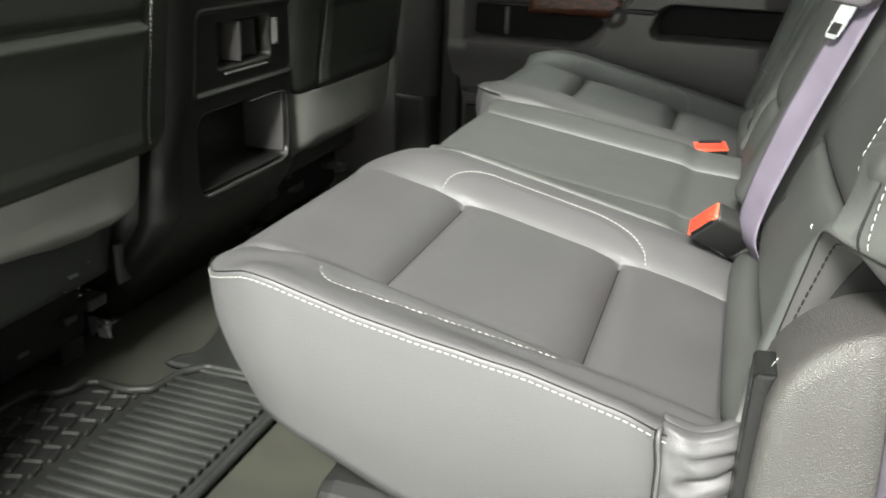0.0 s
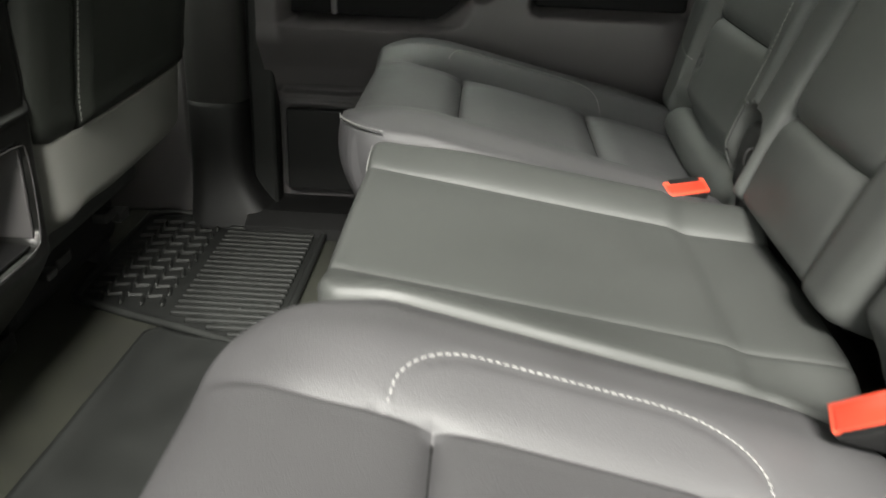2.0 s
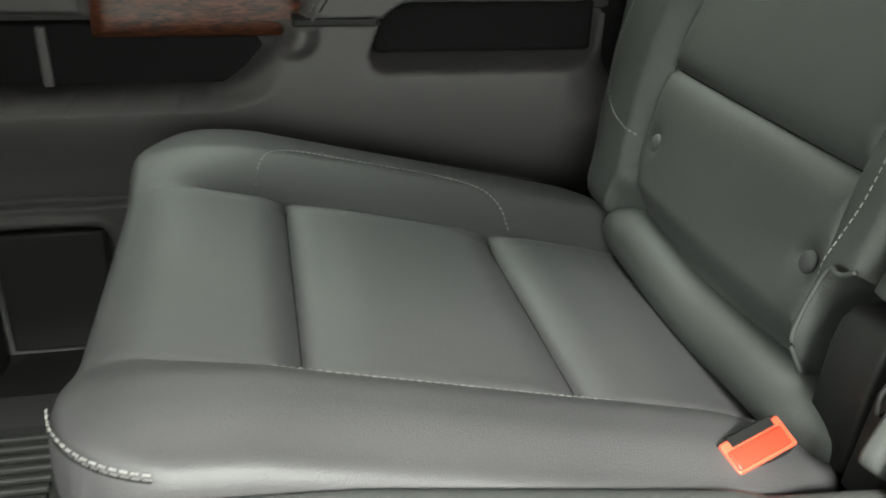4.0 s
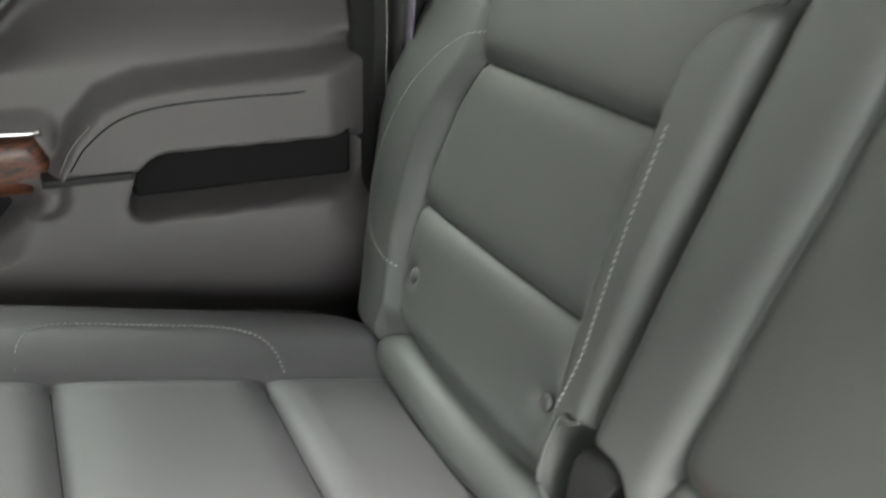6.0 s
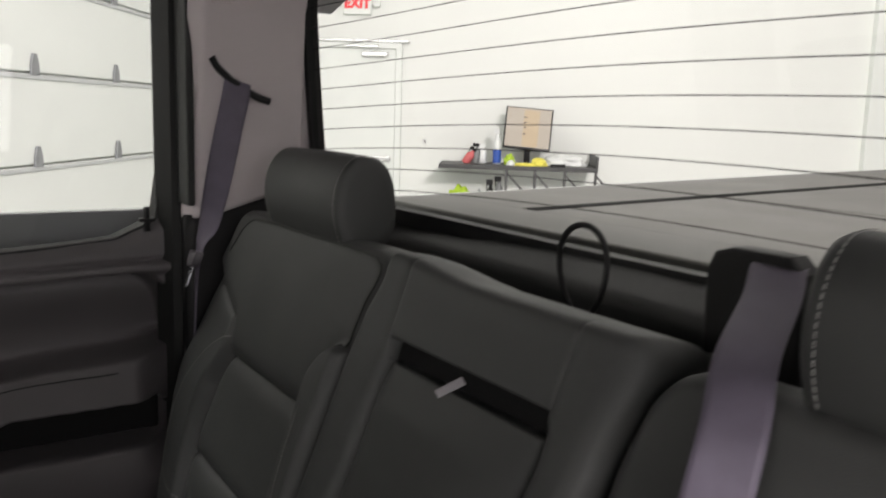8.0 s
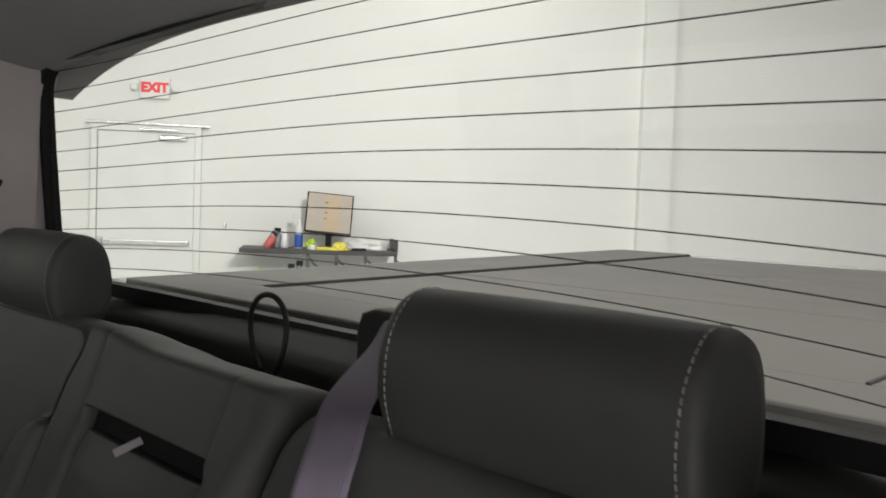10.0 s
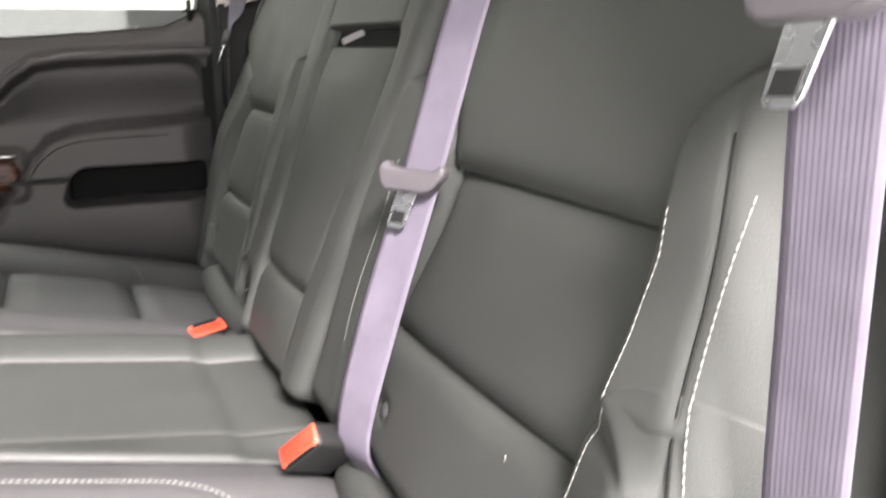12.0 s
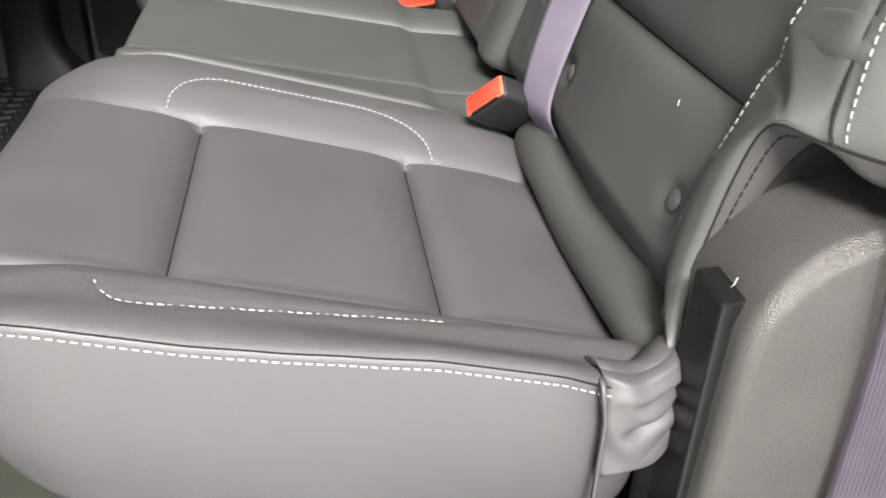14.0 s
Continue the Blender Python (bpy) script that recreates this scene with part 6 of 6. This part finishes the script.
def monitor():
    t = thing("monitor", "black computer monitor with a lit page on its screen", "monitor", SHOP @ Vector((1.3, -0.35, 0.64)))
    m = Matrix.Translation((1.30, -0.35, 0.985)) @ Matrix.Rotation(math.radians(-12), 4, "X") @ Matrix.Rotation(math.radians(4), 4, "Y")
    shop_part("housing", moved(box(-0.228, 0.228, -0.02, 0.025, -0.205, 0.205, 0.008), m), GLOSSBLACK, t)
    shop_part("screen", moved(box(-0.214, 0.214, -0.024, -0.018, -0.182, 0.194, 0.001), m), SCREEN, t, "pale brown lit screen")
    shop_part("page", moved(box(-0.05, 0.10, -0.027, -0.0235, -0.176, 0.180, 0.0), m), glow_material("screen_page", (0.42, 0.33, 0.22), 0.3), t, "tan page on the screen")
    for z in (0.10, 0.05, 0.0, -0.06):
        shop_part("text_bar", moved(box(-0.047, -0.020, -0.029, -0.0265, z, z + 0.010, 0.0), m), DARKWOOD, t)
    shop_part("foot", box(1.16, 1.44, -0.50, -0.25, 0.640, 0.662, 0.006), GLOSSBLACK, t)
    shop_part("neck", box(1.27, 1.33, -0.34, -0.31, 0.650, 0.85, 0.004), GLOSSBLACK, t)


monitor()
BLUE = material("blue_plastic", (0.03, 0.10, 0.45), 0.4)
LIME = material("lime_cloth", (0.45, 0.65, 0.05), 0.8, grain=0.4, grain_scale=200)
YELLOW = material("yellow_cloth", (0.75, 0.68, 0.12), 0.85, grain=0.4, grain_scale=200)
REDCAN = material("red_label", (0.58, 0.13, 0.13), 0.45)
GREYGLASS = material("smoky_plastic", (0.22, 0.23, 0.23), 0.35, vary=0.2, vary_scale=30)
CLEARWHITE = material("white_bottle", (0.75, 0.77, 0.76), 0.35)
GREYBAG = material("grey_blue_bag", (0.34, 0.38, 0.40), 0.4, grain=0.5, grain_scale=60)
TEAL = material("teal_bag", (0.24, 0.42, 0.36), 0.5, grain=0.5, grain_scale=60)


def lathe(points, n=16):
    bm = bmesh.new()
    rings = [[bm.verts.new((r * math.cos(2 * math.pi * i / n), r * math.sin(2 * math.pi * i / n), z)) for i in range(n)] for r, z in points]
    for a, b in zip(rings, rings[1:]):
        for i in range(n):
            bm.faces.new((a[i], a[(i + 1) % n], b[(i + 1) % n], b[i]))
    bm.faces.new(rings[0][::-1])
    bm.faces.new(rings[-1])
    return bm


def spray_bottle(u, w, base, mat, label, h=0.24, lean=0.0):
    t = thing("spray_bottle", label, "bottle", SHOP @ Vector((u, w, base)), "bottles at the work table")
    m = Matrix.Translation((u, w, base)) @ Matrix.Rotation(lean, 4, "Y")
    shop_part("bottle", moved(lathe([(0.036, 0), (0.04, 0.01), (0.04, 0.6 * h), (0.016, 0.78 * h), (0.014, 0.85 * h)]), m), mat, t, "", True)
    shop_part("trigger_head", moved(joined(box(-0.045, 0.02, -0.012, 0.012, 0.85 * h, 1.02 * h, 0.004), box(-0.040, -0.030, -0.006, 0.006, 0.66 * h, 0.86 * h, 0.002)), m), BLACK if mat is not CLEARWHITE else CLEARWHITE, t)
    return t


def crumpled(name, u, w, base, rx, ry, rz, mat, label, category, seed):
    bm = bmesh.new()
    bmesh.ops.create_icosphere(bm, subdivisions=4, radius=1)
    for v in bm.verts:
        d = v.co.normalized()
        k = 1 + 0.35 * noise.noise(d * 2.2 + Vector((seed, 0, 0))) + 0.15 * noise.noise(d * 6 + Vector((0, seed, 0)))
        v.co = Vector((d.x * rx * k, d.y * ry * k, max(-0.35, d.z * k) * rz + 0.35 * rz))
    shop(name, moved(bm, Matrix.Translation((u, w, base))), mat, label, category, smooth=True)


spray_bottle(0.70, -0.36, 0.640, REDCAN, "red spray bottle leaning on the work table", 0.17, 0.6)
spray_bottle(0.80, -0.32, 0.640, GREYGLASS, "smoky spray bottle on the work table", 0.19, 0.1)
spray_bottle(0.87, -0.30, 0.640, CLEARWHITE, "clear spray bottle on the work table", 0.18)
tall = spray_bottle(1.01, -0.38, 0.640, CLEARWHITE, "tall white spray bottle with a blue label", 0.34)
shop_part("label_band", moved(lathe([(0.0408, 0.012), (0.0412, 0.02), (0.0412, 0.135), (0.0408, 0.14)]), Matrix.Translation((1.01, -0.38, 0.640))), BLUE, tall, "blue label", True)
crumpled("cloth", 1.13, -0.44, 0.640, 0.050, 0.05, 0.075, LIME, "lime green cloth bundle on the table", "cloth", 1.0)
crumpled("paper_ball", 1.14, -0.56, 0.640, 0.038, 0.04, 0.036, CLEARWHITE, "crumpled white paper on the table", "paper", 3.0)
crumpled("cloth", 1.27, -0.54, 0.640, 0.12, 0.06, 0.020, YELLOW, "flat yellow cleaning cloth on the table", "cloth", 2.0)
crumpled("cloth", 1.41, -0.52, 0.640, 0.075, 0.06, 0.055, YELLOW, "bundled yellow cloth on the table", "cloth", 5.0)
crumpled("plastic_bag", 1.66, -0.35, 0.640, 0.20, 0.10, 0.075, CLEARWHITE, "pale crumpled plastic bag on the table", "bag", 6.0)
shop("tool_case", box(1.52, 1.66, -0.58, -0.50, 0.640, 0.665, 0.006), BLACK, "small black case at the table's edge", "case")
crumpled("bag", 0.56, -0.42, GROUND, 0.13, 0.12, 0.60, TEAL, "teal plastic bag below the table", "bag", 7.0)
crumpled("bag", 0.82, -0.40, GROUND, 0.15, 0.13, 0.62, GREYBAG, "grey-blue plastic bag below the table", "bag", 8.0)
crumpled("cloth", 0.67, -0.46, 0.24, 0.12, 0.10, 0.13, LIME, "lime green cloths on the bags", "cloth", 9.0)
spray_bottle(0.96, -0.48, 0.18, BLACK, "black bottle hanging below the table", 0.31)
spray_bottle(1.04, -0.44, 0.24, GREYGLASS, "smoky bottle hanging below the table", 0.28)
shop("outlet", joined(box(2.55, 2.64, -0.035, -0.002, 0.36, 0.43, 0.006), box(2.50, 2.56, -0.028, -0.002, 0.385, 0.405, 0.004)), CHROME, "grey wall outlet with plugs", "outlet")
shop("wall_knob", box(0.26, 0.29, -0.03, -0.002, 0.80, 0.86, 0.006), CHROME, "small grey wall fitting", "fitting")

# Lint and dust specks on the leather.
LINT = material("white_lint", (0.75, 0.74, 0.72), 0.9, vary=0.05)


def lint(points, r):
    ob = part("lint", tube(smooth_line(points, 5), r, 5), LINT, None, "", True)
    tagged(ob, "tiny white speck of lint on black leather", "lint", "lint specks")


lint([(-0.563, -0.0485, 0.518), (-0.5645, -0.0475, 0.521), (-0.5640, -0.0485, 0.523)], 0.00028)
lint([(-0.7350, -0.0215, 0.4700), (-0.7365, -0.0225, 0.4735), (-0.7352, -0.0245, 0.4770)], 0.00018)
